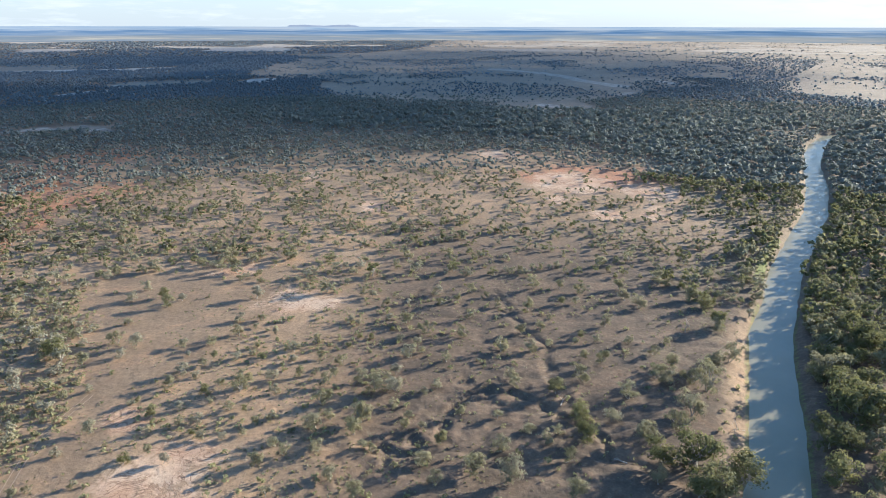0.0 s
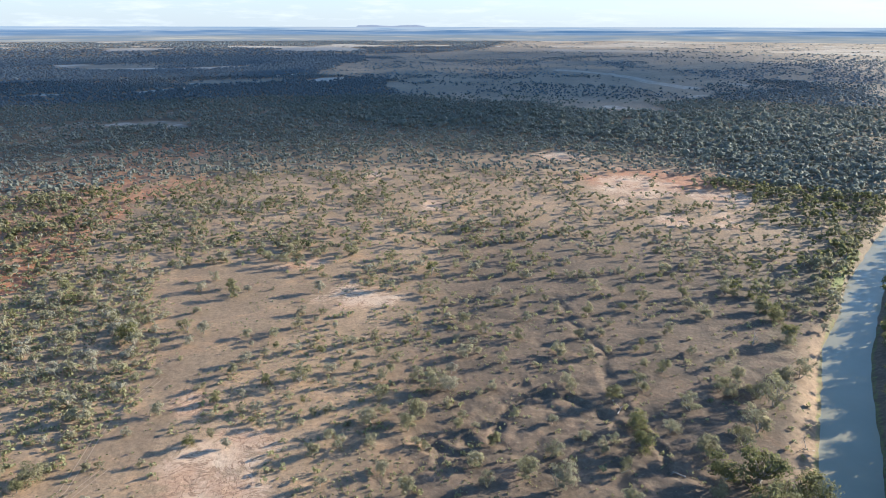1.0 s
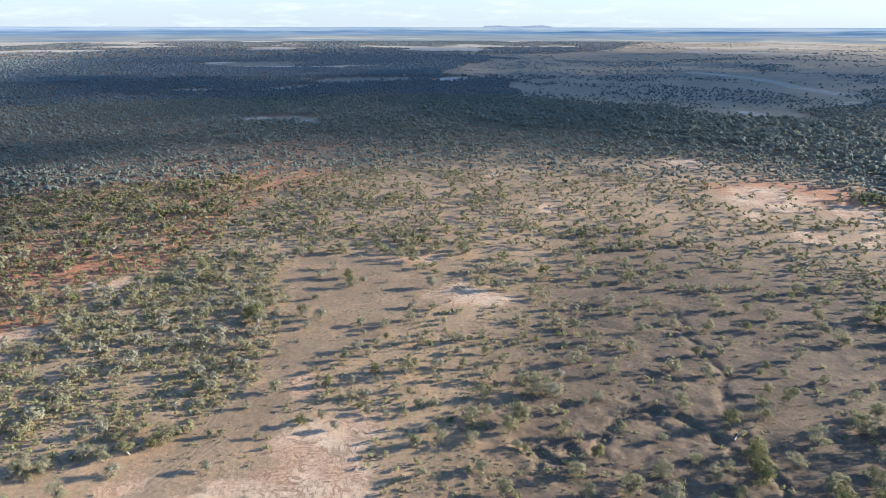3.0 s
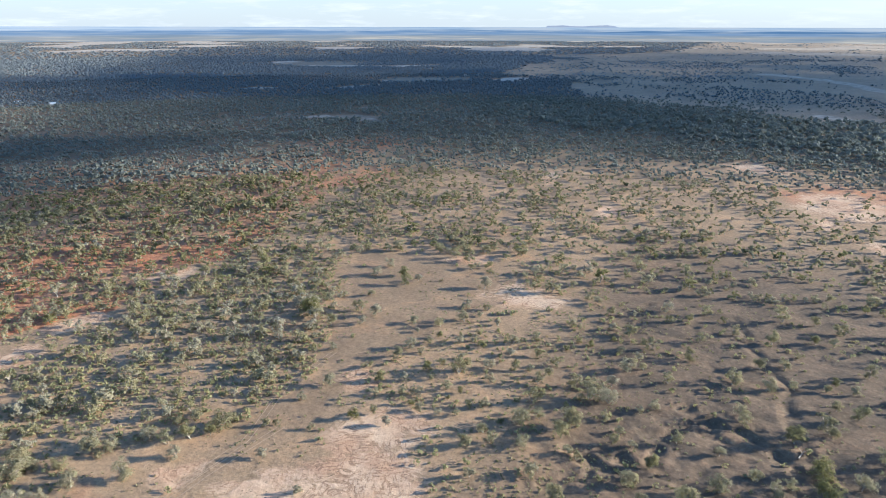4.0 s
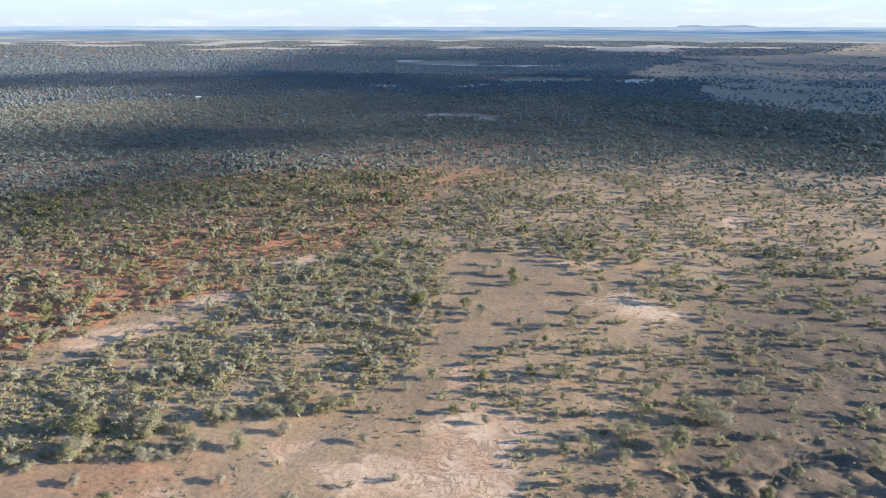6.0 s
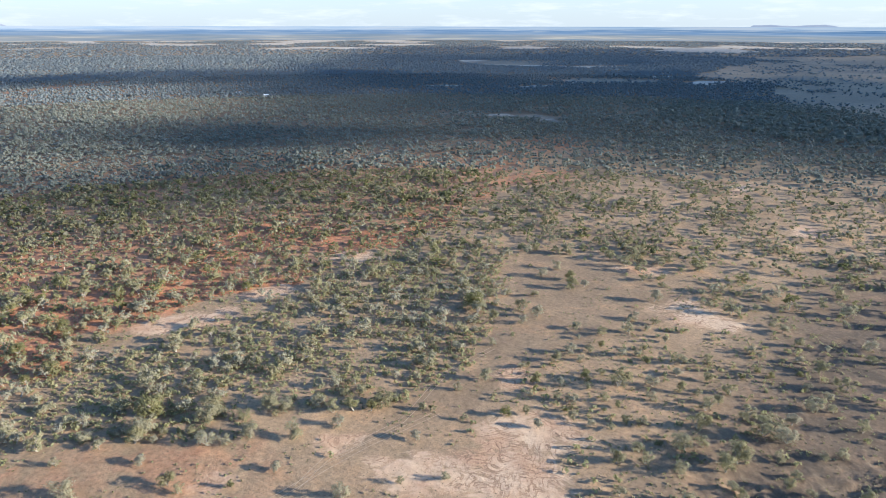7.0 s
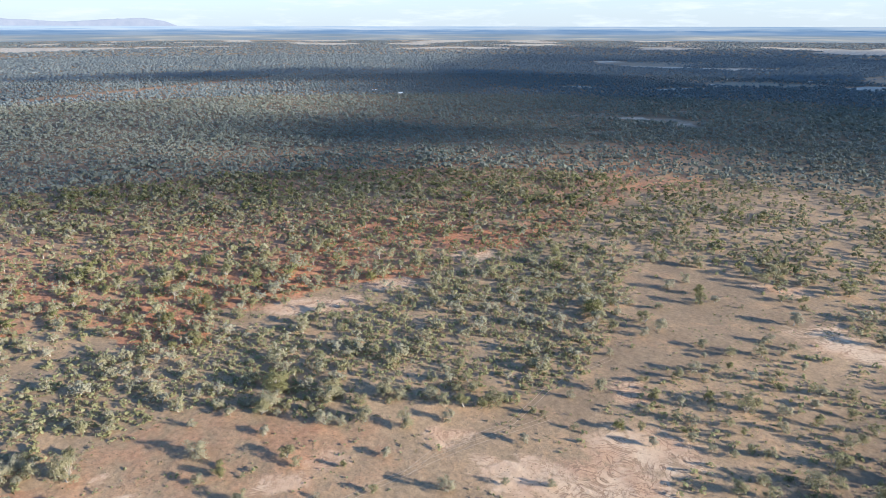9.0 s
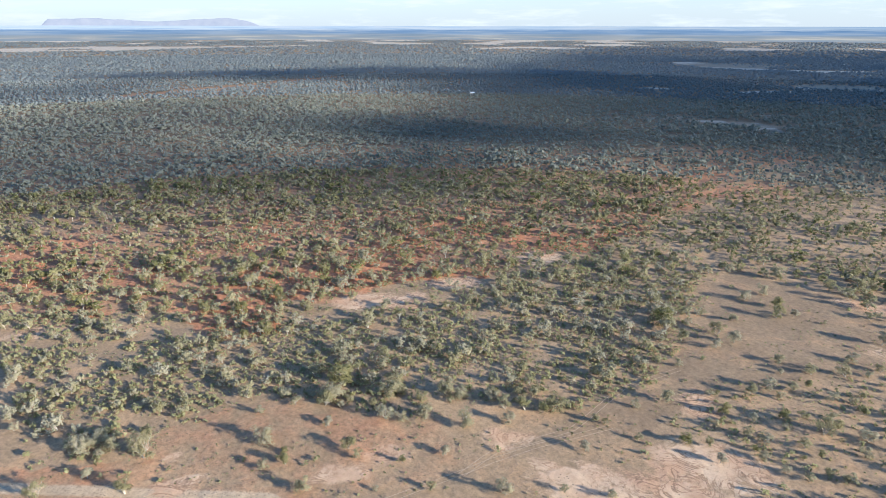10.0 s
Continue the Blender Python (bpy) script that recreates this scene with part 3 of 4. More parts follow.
def build_hill(az0, az1, top, seed, material):
    """A low far ridge with a flat crest and foothills, standing on the horizon."""
    u, v = np.meshgrid(np.linspace(0, 1, 90), np.linspace(0, 1, 14))
    A = np.radians(az0 + (az1 - az0) * u)
    crest = np.interp(u, (0, 0.05, 0.16, 0.31, 0.5, 0.68, 0.76, 0.97, 1), (0, 0.55, 1, 0.8, 0.5, 0.75, 0.9, 0.75, 0)) * (0.96 + 0.08 * fbm(u * 40, 0 * u, 2.2, seed, 3))
    prof = np.sin(np.pi * np.clip(v, 0, 1)) ** 0.7
    R = 4852 + 34 * v + 6 * (fbm(u * 60, v * 6, 1.6, seed + 3) - 0.5)
    z = 97.5 + top * crest * prof * (0.92 + 0.16 * fbm(u * 80, v * 5, 2.0, seed + 5))
    verts = np.stack([-np.sin(A) * R, np.cos(A) * R, z], -1).reshape(-1, 3)
    rows, cols = u.shape
    i = (np.arange(rows - 1)[:, None] * cols + np.arange(cols - 1)[None]).ravel()
    tagged(new("hill", mesh_from("hill", verts, np.stack([i, i + 1, i + cols + 1, i + cols], -1), material, True)), "low ridge far off on the horizon, pale blue with painted haze", "hill", kind="structure")


def hill_material():
    m = Nodes("hazed_ridge", 1.0)
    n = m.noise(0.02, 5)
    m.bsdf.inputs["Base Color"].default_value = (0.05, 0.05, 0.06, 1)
    # haze painted on the ridge as a pale blue glow
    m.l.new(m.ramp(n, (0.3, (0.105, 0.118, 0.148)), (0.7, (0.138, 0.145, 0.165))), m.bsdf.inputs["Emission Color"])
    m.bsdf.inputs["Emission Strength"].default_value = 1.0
    return m.mat


RIDGE = hill_material()
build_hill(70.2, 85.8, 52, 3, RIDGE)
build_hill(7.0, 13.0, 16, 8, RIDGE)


def build_river():
    line = np.array(RIVER, float)
    seg = np.concatenate([[0], np.cumsum(np.hypot(*np.diff(line, axis=0).T))])
    s = np.arange(0, seg[-1], 4.0)
    c = np.stack([np.interp(s, seg, line[:, 0]), np.interp(s, seg, line[:, 1])], -1)
    t = np.gradient(c, axis=0)
    t /= np.hypot(*t.T)[:, None]
    across = np.stack([t[:, 1], -t[:, 0]], -1)
    offs = np.linspace(-RIVER_HALF - 5, RIVER_HALF + 5, 5)
    v = (c[:, None] + across[:, None] * offs[None, :, None]).reshape(-1, 2)
    verts = np.concatenate([v, np.full((len(v), 1), WATER_Z)], 1)
    k = len(offs)
    i = (np.arange(len(s) - 1)[:, None] * k + np.arange(k - 1)[None]).ravel()
    faces = np.stack([i, i + 1, i + k + 1, i + k], -1)
    tagged(new("river", mesh_from("river", verts, faces, WATER, True)), "slow muddy grey-green river between steep earth banks", "river", kind="structure")


build_river()


# ---- clouds that shade the far land ----
def build_cloud(az, r, wide, deep, thick, seed, lift=1000.0):
    """A flat-bottomed cumulus, thin and frayed at its rim, on the sun's way to the spot that it shades."""
    cx, cy = -math.sin(radians(az)) * r, math.cos(radians(az)) * r
    ang, out = np.meshgrid(np.arange(40) * 2 * np.pi / 40, np.linspace(0.02, 1.25, 16))
    u, v = np.cos(ang) * out, np.sin(ang) * out
    fray = fbm(u + 7 * seed, v, 0.55, seed, 4) - 0.5
    body = smooth(1.0 - out + 0.75 * fray, 0.0, 0.55)
    puff = 1 + 8 * body * (0.6 + fbm(u, v, 0.3, seed + 5, 3))
    verts = np.concatenate([np.stack([u * deep, v * wide, z], -1).reshape(-1, 3) for z in (0 * u, puff)])
    rows, cols = u.shape
    i = np.arange(rows - 1)[:, None] * cols + np.arange(cols)[None]
    j = np.arange(rows - 1)[:, None] * cols + (np.arange(cols)[None] + 1) % cols
    sheet = np.stack([i, j, j + cols, i + cols], -1).reshape(-1, 4)
    data = mesh_from("cloud", verts, np.concatenate([sheet[:, ::-1], sheet + rows * cols]), CLOUD, True, [("thick", np.tile((thick * body).ravel(), 2))])
    x, y, z, _ = (float(k) for k in out_there(np.array(cx), np.array(cy), np.array(0.0)))
    ob = new("cloud", data)
    ob.matrix_world = Matrix.Translation(Vector((x, y, z)) + SUN_DIR * (lift / SUN_DIR.z)) @ pose(0, 0, 0, 0, 0, 90 + az)
    tagged(ob, "flat white fair-weather cloud high over the plain", "cloud", "clouds", "structure")


CLOUDS = [
    # bearing to the left, distance, half width across, half depth, thickness
    (36, 1020, 380, 620, 0.47), (20, 1000, 440, 640, 0.47), (4, 1080, 440, 640, 0.47), (-10, 1270, 460, 700, 0.47), (-19, 1650, 400, 780, 0.47),
    (38, 1850, 520, 760, 0.47), (18, 1950, 800, 860, 0.47), (-4, 2050, 760, 860, 0.42),
    (32, 2750, 860, 700, 0.42), (10, 2750, 920, 720, 0.42), (-9, 2700, 740, 640, 0.4),
    (49, 1230, 300, 300, 0.45), (60, 1450, 420, 300, 0.48), (73, 1480, 340, 170, 0.42),
    (46, 600, 130, 85, 0.42), (55, 640, 150, 90, 0.45), (65, 700, 160, 110, 0.4), (79, 820, 230, 200, 0.26),
    (86, 1200, 240, 190, 0.28), (81, 480, 190, 130, 0.24), (70, 420, 150, 100, 0.2), (90, 600, 180, 170, 0.28), (55, 370, 190, 130, 0.08),
]
for n, row in enumerate(CLOUDS):
    build_cloud(*row, 40 + n)


# ---- plants ----
def tube(a, b, ra, rb, sides=5):
    a, b = np.array(a, float), np.array(b, float)
    w = (b - a) / np.linalg.norm(b - a)
    u = np.cross(w, (0.3, 0.9, 0.2))
    u /= np.linalg.norm(u)
    v = np.cross(w, u)
    ang = np.arange(sides) * 2 * np.pi / sides
    ring = np.cos(ang)[:, None] * u + np.sin(ang)[:, None] * v
    verts = np.concatenate([a + ra * ring, b + rb * ring])
    i = np.arange(sides)
    j = (i + 1) % sides
    return verts, np.concatenate([np.stack([i, j, j + sides], -1), np.stack([i, j + sides, i + sides], -1)])


def join(pieces):
    verts, faces, n = [], [], 0
    for v, f in pieces:
        verts.append(v)
        faces.append(f + n)
        n += len(v)
    return np.concatenate(verts), np.concatenate(faces)


def sprays(rng, centres, radii, count, size, flat=0.8):
    """Small leaf sprays spread over lobes, each a bent quad of two triangles."""
    k = rng.choice(len(centres), count, p=radii ** 2 / (radii ** 2).sum())
    d = rng.normal(size=(count, 3))
    d /= np.linalg.norm(d, axis=1)[:, None]
    d[:, 2] = np.abs(d[:, 2]) * 1.3 - 0.55
    at = centres[k] + d * (radii[k] * rng.uniform(0.55, 1.08, count))[:, None] * (1, 1, flat)
    whole_way = at - centres.mean(0) * (1, 1, 0.7)
    whole_way /= np.linalg.norm(whole_way, axis=1)[:, None] + 1e-6
    nrm = d * 0.6 + whole_way * 0.85 + rng.normal(size=(count, 3)) * 0.34
    nrm /= np.linalg.norm(nrm, axis=1)[:, None]
    u = np.cross(nrm, rng.normal(size=(count, 3)))
    u /= np.linalg.norm(u, axis=1)[:, None]
    v = np.cross(nrm, u)
    s = size * rng.uniform(0.6, 1.35, (count, 1))
    corner = np.stack([at - u * s, at - v * s * 0.7 + nrm * s * 0.25, at + u * s, at + v * s * 0.7 + nrm * s * 0.25], 1).reshape(-1, 3)
    i = np.arange(count)[:, None] * 4
    faces = np.concatenate([i + (0, 1, 2), i + (0, 2, 3)])
    return corner, faces


def cores(rng, centres, radii, flat=0.75):
    """The dense inside of each lobe: a rough octahedron, turned at random."""
    base = np.array([(1, 0, 0), (0, 1, 0), (-1, 0, 0), (0, -1, 0), (0, 0, 1), (0, 0, -1)], float)
    faces = np.array([(0, 1, 4), (1, 2, 4), (2, 3, 4), (3, 0, 4), (1, 0, 5), (2, 1, 5), (3, 2, 5), (0, 3, 5)])
    out = []
    for c, r in zip(centres, radii):
        q, _ = np.linalg.qr(rng.normal(size=(3, 3)))
        q = q * np.sign(np.linalg.det(q))
        out.append(((base * rng.uniform(0.8, 1.15, (6, 1))) @ q.T * r * (1, 1, flat) + c, faces))
    return join(out)


def plant(seed, high, wide, lobes, leaves, size, stems, trunk_share=0.22, lean=0.06, limbs=True, core=0.34):
    """Crown and wood of one plant: stems that fork into limbs, a lobe of leaf sprays at each limb's end."""
    rng = np.random.default_rng(seed)
    wood, ends = [], []
    top = np.array([rng.normal() * lean * high, rng.normal() * lean * high, high * trunk_share])
    for s in range(stems):
        fork = top * rng.uniform(0.8, 1.1) + np.array([rng.normal(), rng.normal(), 0]) * 0.09 * wide * (stems > 1)
        wood.append(tube((rng.normal() * 0.05, rng.normal() * 0.05, -0.3), fork, 0.035 * high / stems ** 0.5, 0.024 * high / stems ** 0.5))
        for b in range(max(2, lobes // stems)):
            ang, rad = rng.uniform(0, 2 * np.pi), wide * 0.5 * np.sqrt(rng.uniform(0.02, 0.5))
            end = fork * (1, 1, 0) + np.array([np.cos(ang) * rad, np.sin(ang) * rad, high * rng.uniform(0.22, 0.8) - 0.16 * high * (rad / (wide * 0.5)) ** 2])
            if limbs:
                wood.append(tube(fork, end, 0.02 * high / stems ** 0.5, 0.006 * high, 4))
            ends.append(end)
    ends = np.array(ends)
    radii = wide * rng.uniform(0.13, 0.24, len(ends))
    return join([cores(rng, ends, radii * core), sprays(rng, ends, radii, leaves, size)]), join(wood)


def lump(seed, high, wide, lobes, leaves, size):
    """A far crown: a few rough lobes side by side under loose leaf sprays."""
    rng = np.random.default_rng(seed)
    ang = np.arange(lobes) * 2 * np.pi / lobes + rng.uniform(0, 6)
    out = wide * rng.uniform(0.12, 0.27, lobes) * (lobes > 1)
    cent = np.stack([np.cos(ang) * out, np.sin(ang) * out, rng.uniform(0.36, 0.66, lobes) * high], -1)
    radii = wide * rng.uniform(0.24, 0.33, lobes) * (1 if lobes > 1 else 1.4)
    body = cores(rng, cent, radii * (0.72 if leaves else 0.9), 0.9)
    return join([body, sprays(rng, cent, radii * 1.05, leaves, size)]) if leaves else body


def river_side(x, y):
    d, side = away(x, y, RIVER)
    return d, side


def cover(x, y):
    """How likely a plant stands in a cell, its size, and its tone from silver to dark green."""
    r = np.hypot(x, y)
    wx, wy = x + 34 * (fbm(x, y, 26, 5) - 0.5), y + 34 * (fbm(x, y, 26, 6) - 0.5)
    clump = fbm(x, y, 26, 51, 3)
    p = np.where(clump > 0.5, 0.42, 0.2) * (1 + 0.4 * smooth(r, 260, 330) + 0.6 * smooth(r, 260, 340) * smooth(-x, 60, 160))
    size = np.full(x.shape, 1.0)
    tone = 0.13 + 0.25 * fbm(x, y, 60, 61, 2) + 0.22 * smooth(r, 210, 290)
    red = inside(wx, wy, REDLAND)
    p, size = np.where(red, 0.72 + 0.25 * smooth(r, 290, 360), p), np.where(red, np.where(fbm(x, y, 9, 57, 2) > 0.52, 1.12, 0.8) * (1 + 0.12 * smooth(r, 270, 330)), size)
    tone = np.where(red, tone + 0.06, tone)
    scrub = inside(wx, wy, SCRUB)
    p, size = np.where(scrub, np.where(clump > 0.48, 0.74, 0.36), p), np.where(scrub, 0.92, size)
    tone = np.where(scrub, tone - 0.04, tone)
    flat = inside(wx, wy, FLAT)
    p = np.where(flat, 0.02, p)
    thicker = smooth(r + 190 * (fbm(x, y, 70, 71) - 0.5), 430, 640) * ~on_plain(x, y)
    woods = thicker > 0.5
    p = p + (0.68 + 0.32 * smooth(fbm(x, y, 90, 73, 3), 0.38, 0.6) - p) * thicker
    p = p * (1 - 0.3 * np.clip(1.3 * blots(wx, wy, REDS), 0, 1) * (r > 300))
    size, tone = size + (1.1 - size) * thicker, tone + (0.4 - tone) * thicker
    left = woods & (x < -0.5 * y - 100)
    tone, size = np.where(left, 0.3, tone), np.where(left, 0.95, size)
    gums = in_gums(x, y)
    p, size, tone = np.where(gums, 0.45 + 0.4 * (r > 430), p), np.where(gums, 1.5, size), np.where(gums, 0.66, tone)
    plain = on_plain(x, y)
    thick = fbm(x, y, 160, 81, 3)
    grove = inside(x, y, GROVE_A) | inside(x, y, GROVE_B)
    p = np.where(plain, np.where(grove, 0.4, np.where(thick > 0.6, 0.34, np.where(thick > 0.49, 0.1, 0.02))), p)
    tone, size = np.where(plain, 0.7, tone), np.where(plain, 0.85, size)
    d, side = river_side(x, y)
    right = (side > 0) & (d < 420) & ~plain
    p, size, tone = np.where(right, 0.74, p), np.where(right, 1.5, size), np.where(right, np.where(r > 270, 0.74, 0.68), tone)
    p = np.where(inside(x, y, GLADE) | inside(x, y, FLAT), 0.0, p)
    p = p * (1 - 0.85 * np.clip(blots(wx, wy, PINK) * 1.5, 0, 1)) * (1 - np.clip(streaks(x, y) * 2.0 + 0.9 * blots(wx, wy, BARE_PANS) + far_pans(x, y), 0, 1))
    bank = np.where(side > 0, RIVER_HALF + np.where(r > 240, 2.5, 5.0), RIVER_HALF + np.where(r > 240, 1.3, 8.5))
    p = np.where((d < bank) & (r < 1200), 0.0, p)
    p = np.where((r > 250) & (r < 1200) & (d > bank) & (d < 19) & ~plain, 1.0, p)
    droad, _ = away(x, y, ROAD)
    dtrack, _ = away(x, y, FAR_TRACK)
    return np.where((droad < 4.5) | (dtrack < 16), 0.0, p), size, tone


def scatter(r0, r1, cell, seed, thin=1.0):
    """Jittered places in the stretch of land between two distances that the drone overlooks."""
    rng = np.random.default_rng(seed)
    n = int(2 * r1 / cell)
    gx, gy = np.meshgrid(np.arange(n), np.arange(n))
    x = (gx.ravel() + rng.uniform(-0.1, 1.1, n * n)) * cell - r1
    y = (gy.ravel() + rng.uniform(-0.1, 1.1, n * n)) * cell - r1
    r, az = np.hypot(x, y), np.degrees(np.arctan2(-x, y))
    keep = (r > r0) & (r < r1) & (az > -40) & (az < 94)
    x, y = x[keep], y[keep]
    p, size, tone = cover(x, y)
    keep = rng.uniform(size=len(x)) < p * thin
    x, y, size, tone = x[keep], y[keep], size[keep], tone[keep]
    size = np.minimum(size, 1.5 - 0.45 * smooth(np.hypot(x, y), 700, 1000))
    size = size * np.clip(np.exp(rng.normal(-0.08, 0.3, len(x))), 0.45, 1.6)
    tone = np.clip(tone + rng.normal(size=len(x)) * 0.18, 0, 1)
    return x, y, size, tone, rng.uniform(0, 2 * np.pi, len(x)), rng


def spread(name, kinds, places, materials, label, category, soft=False):
    """One object of many plants: each place takes one of the kinds, turned and scaled."""
    x, y, size, tone, turn, rng = places
    which = rng.integers(0, len(kinds), len(x))
    vs, fs, ts, ss, n = [], [], [], [], 0
    gx, gy, gz, s = out_there(x, y, height(x, y) * np.clip(1.5 - np.hypot(x, y) / 2000, 0, 1))
    for k, (verts, faces, slots) in enumerate(kinds):
        me = which == k
        if not me.any():
            continue
        c, sn, sc = np.cos(turn[me]), np.sin(turn[me]), (size * s)[me]
        vx = (verts[:, 0][None] * c[:, None] - verts[:, 1][None] * sn[:, None]) * sc[:, None] + gx[me][:, None]
        vy = (verts[:, 0][None] * sn[:, None] + verts[:, 1][None] * c[:, None]) * sc[:, None] + gy[me][:, None]
        vz = verts[:, 2][None] * sc[:, None] + gz[me][:, None] - 0.05
        vs.append(np.stack([vx, vy, vz], -1).reshape(-1, 3))
        fs.append((faces[None] + (np.arange(me.sum()) * len(verts))[:, None, None]).reshape(-1, 3) + n)
        ts.append(np.repeat(tone[me], len(verts)))
        ss.append(np.tile(slots, me.sum()))
        n += len(vs[-1])
    data = mesh_from(name, np.concatenate(vs), np.concatenate(fs), materials, soft, [("tone", np.concatenate(ts))], np.concatenate(ss))
    return tagged(new(name, data), label, category, kind="stuff")


def whole(crown, wood):
    v, f = join([crown, wood])
    return v, f, np.concatenate([np.zeros(len(crown[1]), int), np.ones(len(wood[1]), int)])


NEAR = 205.0
trees = scatter(95, 290, 4.9, 7)
tx, ty, tsize, ttone, tturn, trng = trees
tr = np.hypot(tx, ty)
taz = np.degrees(np.arctan2(-tx, ty))
lone = (tr < NEAR) & (taz > -37) & (taz < 92) & (ttone < 0.62) & ~inside(tx, ty, SCRUB)
gum = (tr < 240) & (ttone >= 0.62)
scrubby = (tr < 165) & inside(tx, ty, SCRUB)
single = lone | gum | scrubby

MID = [whole(*plant(200 + k, 4.4, 5.2 - 0.15 * k, 13 + k % 3, 250, 0.19, 1 + k % 3, core=0.5)) for k in range(8)]
rest = ~single
spread("woodland", MID, (tx[rest], ty[rest], tsize[rest], ttone[rest], tturn[rest], trng), [LEAF, BARK], "scattered grey-green acacia and box trees on dry soil", "trees")


def grown(name, seed, high, wide, lobes, leaves, size, stems, tone, label, category, group):
    crown, wood = plant(seed, high, wide, lobes, leaves, size, stems)
    base = new(name)
    tagged(base, label, category, group)
    part("crown", mesh_from("crown", *crown, LEAF, False, [("tone", np.full(len(crown[0]), tone))]), base)
    part("trunk", mesh_from("trunk", *wood, BARK, True), base, "pale grey-brown bark")
    return base


def plant_things(mask, models):
    """Copies of the models, each model to places of its tone."""
    idx = np.nonzero(mask)[0]
    order = idx[np.argsort(ttone[idx], kind="stable")]
    for n, i in enumerate(order):
        model = models[min(len(models) - 1, n * len(models) // max(1, len(order)))]
        m = pose(tx[i], ty[i], float(height(tx[i], ty[i])) - 0.05, 0, 0, math.degrees(tturn[i])) @ Matrix.Diagonal((tsize[i], tsize[i], tsize[i], 1))
        if model not in used:
            used.add(model)
            model.matrix_basis = m
        else:
            ob = copy_thing(model, m)
            ob.scale = (tsize[i],) * 3


used = set()
LONE = [
    grown("acacia_tree", 11 + k, 4.7 + 0.3 * (k % 3), 4.6 + 0.25 * (k % 4), 18 + k % 5, 1500, 0.125, 1 + k % 3, 0.02 + 0.07 * k, label, "tree", "scattered trees")
    for k, label in enumerate(
        ["silver-grey acacia tree with an open crown on bare soil"] * 4 + ["grey-green acacia tree with a clumped crown on dry soil"] * 4 + ["olive-green box tree with a rounded crown on dry soil"] * 2
    )
]
plant_things(lone, LONE)


def plant_singles(models, *lists):
    rnd = random.Random(3)
    for n, (x, y, crown_width) in enumerate(row for rows in lists for row in rows):
        model = models[n % len(models)]
        k = crown_width / 5.0
        m = pose(x, y, float(height(np.array(x), np.array(y))) - 0.05, 0, 0, rnd.uniform(0, 360)) @ Matrix.Diagonal((k, k, k * rnd.uniform(0.9, 1.15), 1))
        if model not in used:
            used.add(model)
            model.matrix_basis = m
        else:
            copy_thing(model, m).scale = m.to_scale()


GUMTREES = [
    grown("river_gum_tree", 71 + k, 5.6, 5.8, 24, 1600, 0.155, 1 + k % 2, 0.66 + 0.06 * k, "green river gum with a dense leafy crown beside the river", "tree", "riverside trees") for k in range(5)
]
plant_things(gum, GUMTREES)
SCRUBS = [
    grown("mulga_tree", 91 + k, 4.2, 5.2, 24, 1500, 0.125, 2 + k % 3, 0.08 + 0.09 * k, "silvery many-stemmed mulga in a dense thicket", "tree", "thicket trees") for k in range(6)
]
plant_things(scrubby, SCRUBS)

plant_singles(LONE[:4], SILVER_A, SILVER_B)
plant_singles(LONE[3:7], SILVER_C, SILVER_D)
plant_singles(LONE[4:8], GREY_A, GREY_B, GREY_C)
plant_singles(LONE[8:], OLIVE_A)
plant_singles(GUMTREES, LEAFY_A)

# low bushes
def bush(seed):
    rng = np.random.default_rng(seed)
    cent = np.stack([rng.uniform(-0.3, 0.3, 4), rng.uniform(-0.3, 0.3, 4), rng.uniform(0.2, 0.55, 4)], -1)
    v, f = sprays(rng, cent, np.full(4, 0.32), 12, 0.22)
    return v, f, np.zeros(len(f), int)


def bushes():
    rng = np.random.default_rng(5)
    n = 270
    gx, gy = np.meshgrid(np.arange(n), np.arange(n))
    x, y = (gx.ravel() + rng.uniform(0, 1, n * n)) * 2.1 - 330, (gy.ravel() + rng.uniform(0, 1, n * n)) * 2.1 - 150
    r, az = np.hypot(x, y), np.degrees(np.arctan2(-x, y))
    d, _ = river_side(x, y)
    wx, wy = x + 34 * (fbm(x, y, 26, 5) - 0.5), y + 34 * (fbm(x, y, 26, 6) - 0.5)
    p = np.where(inside(wx, wy, SCRUB), 0.95 * smooth(fbm(x, y, 11, 93, 3), 0.3, 0.52), np.where(inside(wx, wy, FLAT), 0.012, np.where(inside(wx, wy, REDLAND), 0.3, 0.24 * (fbm(x, y, 12, 91) > 0.45) * (1 - 0.6 * smooth(x, -30, 20)))))
    droad, _ = away(x, y, ROAD)
    keep = (r > 95) & (r < 330) & (blots(x, y, PINK) < 0.5) & (az > -38) & (az < 93) & (d > RIVER_HALF + 3) & (droad > 3.2) & (rng.uniform(size=len(x)) < p)
    x, y = x[keep], y[keep]
    size = rng.uniform(0.8, 2.3, len(x))
    tone = np.clip(rng.normal(0.5, 0.12, len(x)), 0, 0.7)
    spread("low_bushes", [bush(k) for k in range(8)], (x, y, size, tone, rng.uniform(0, 6.28, len(x)), rng), [SALTBUSH], "low yellow-green saltbush dotting the dry soil", "bushes")



def tuft(seed):
    v, f = sprays(np.random.default_rng(seed), np.array([[0, 0, 0.12]]), np.array([0.2]), 3, 0.2)
    return v, f, np.zeros(len(f), int)


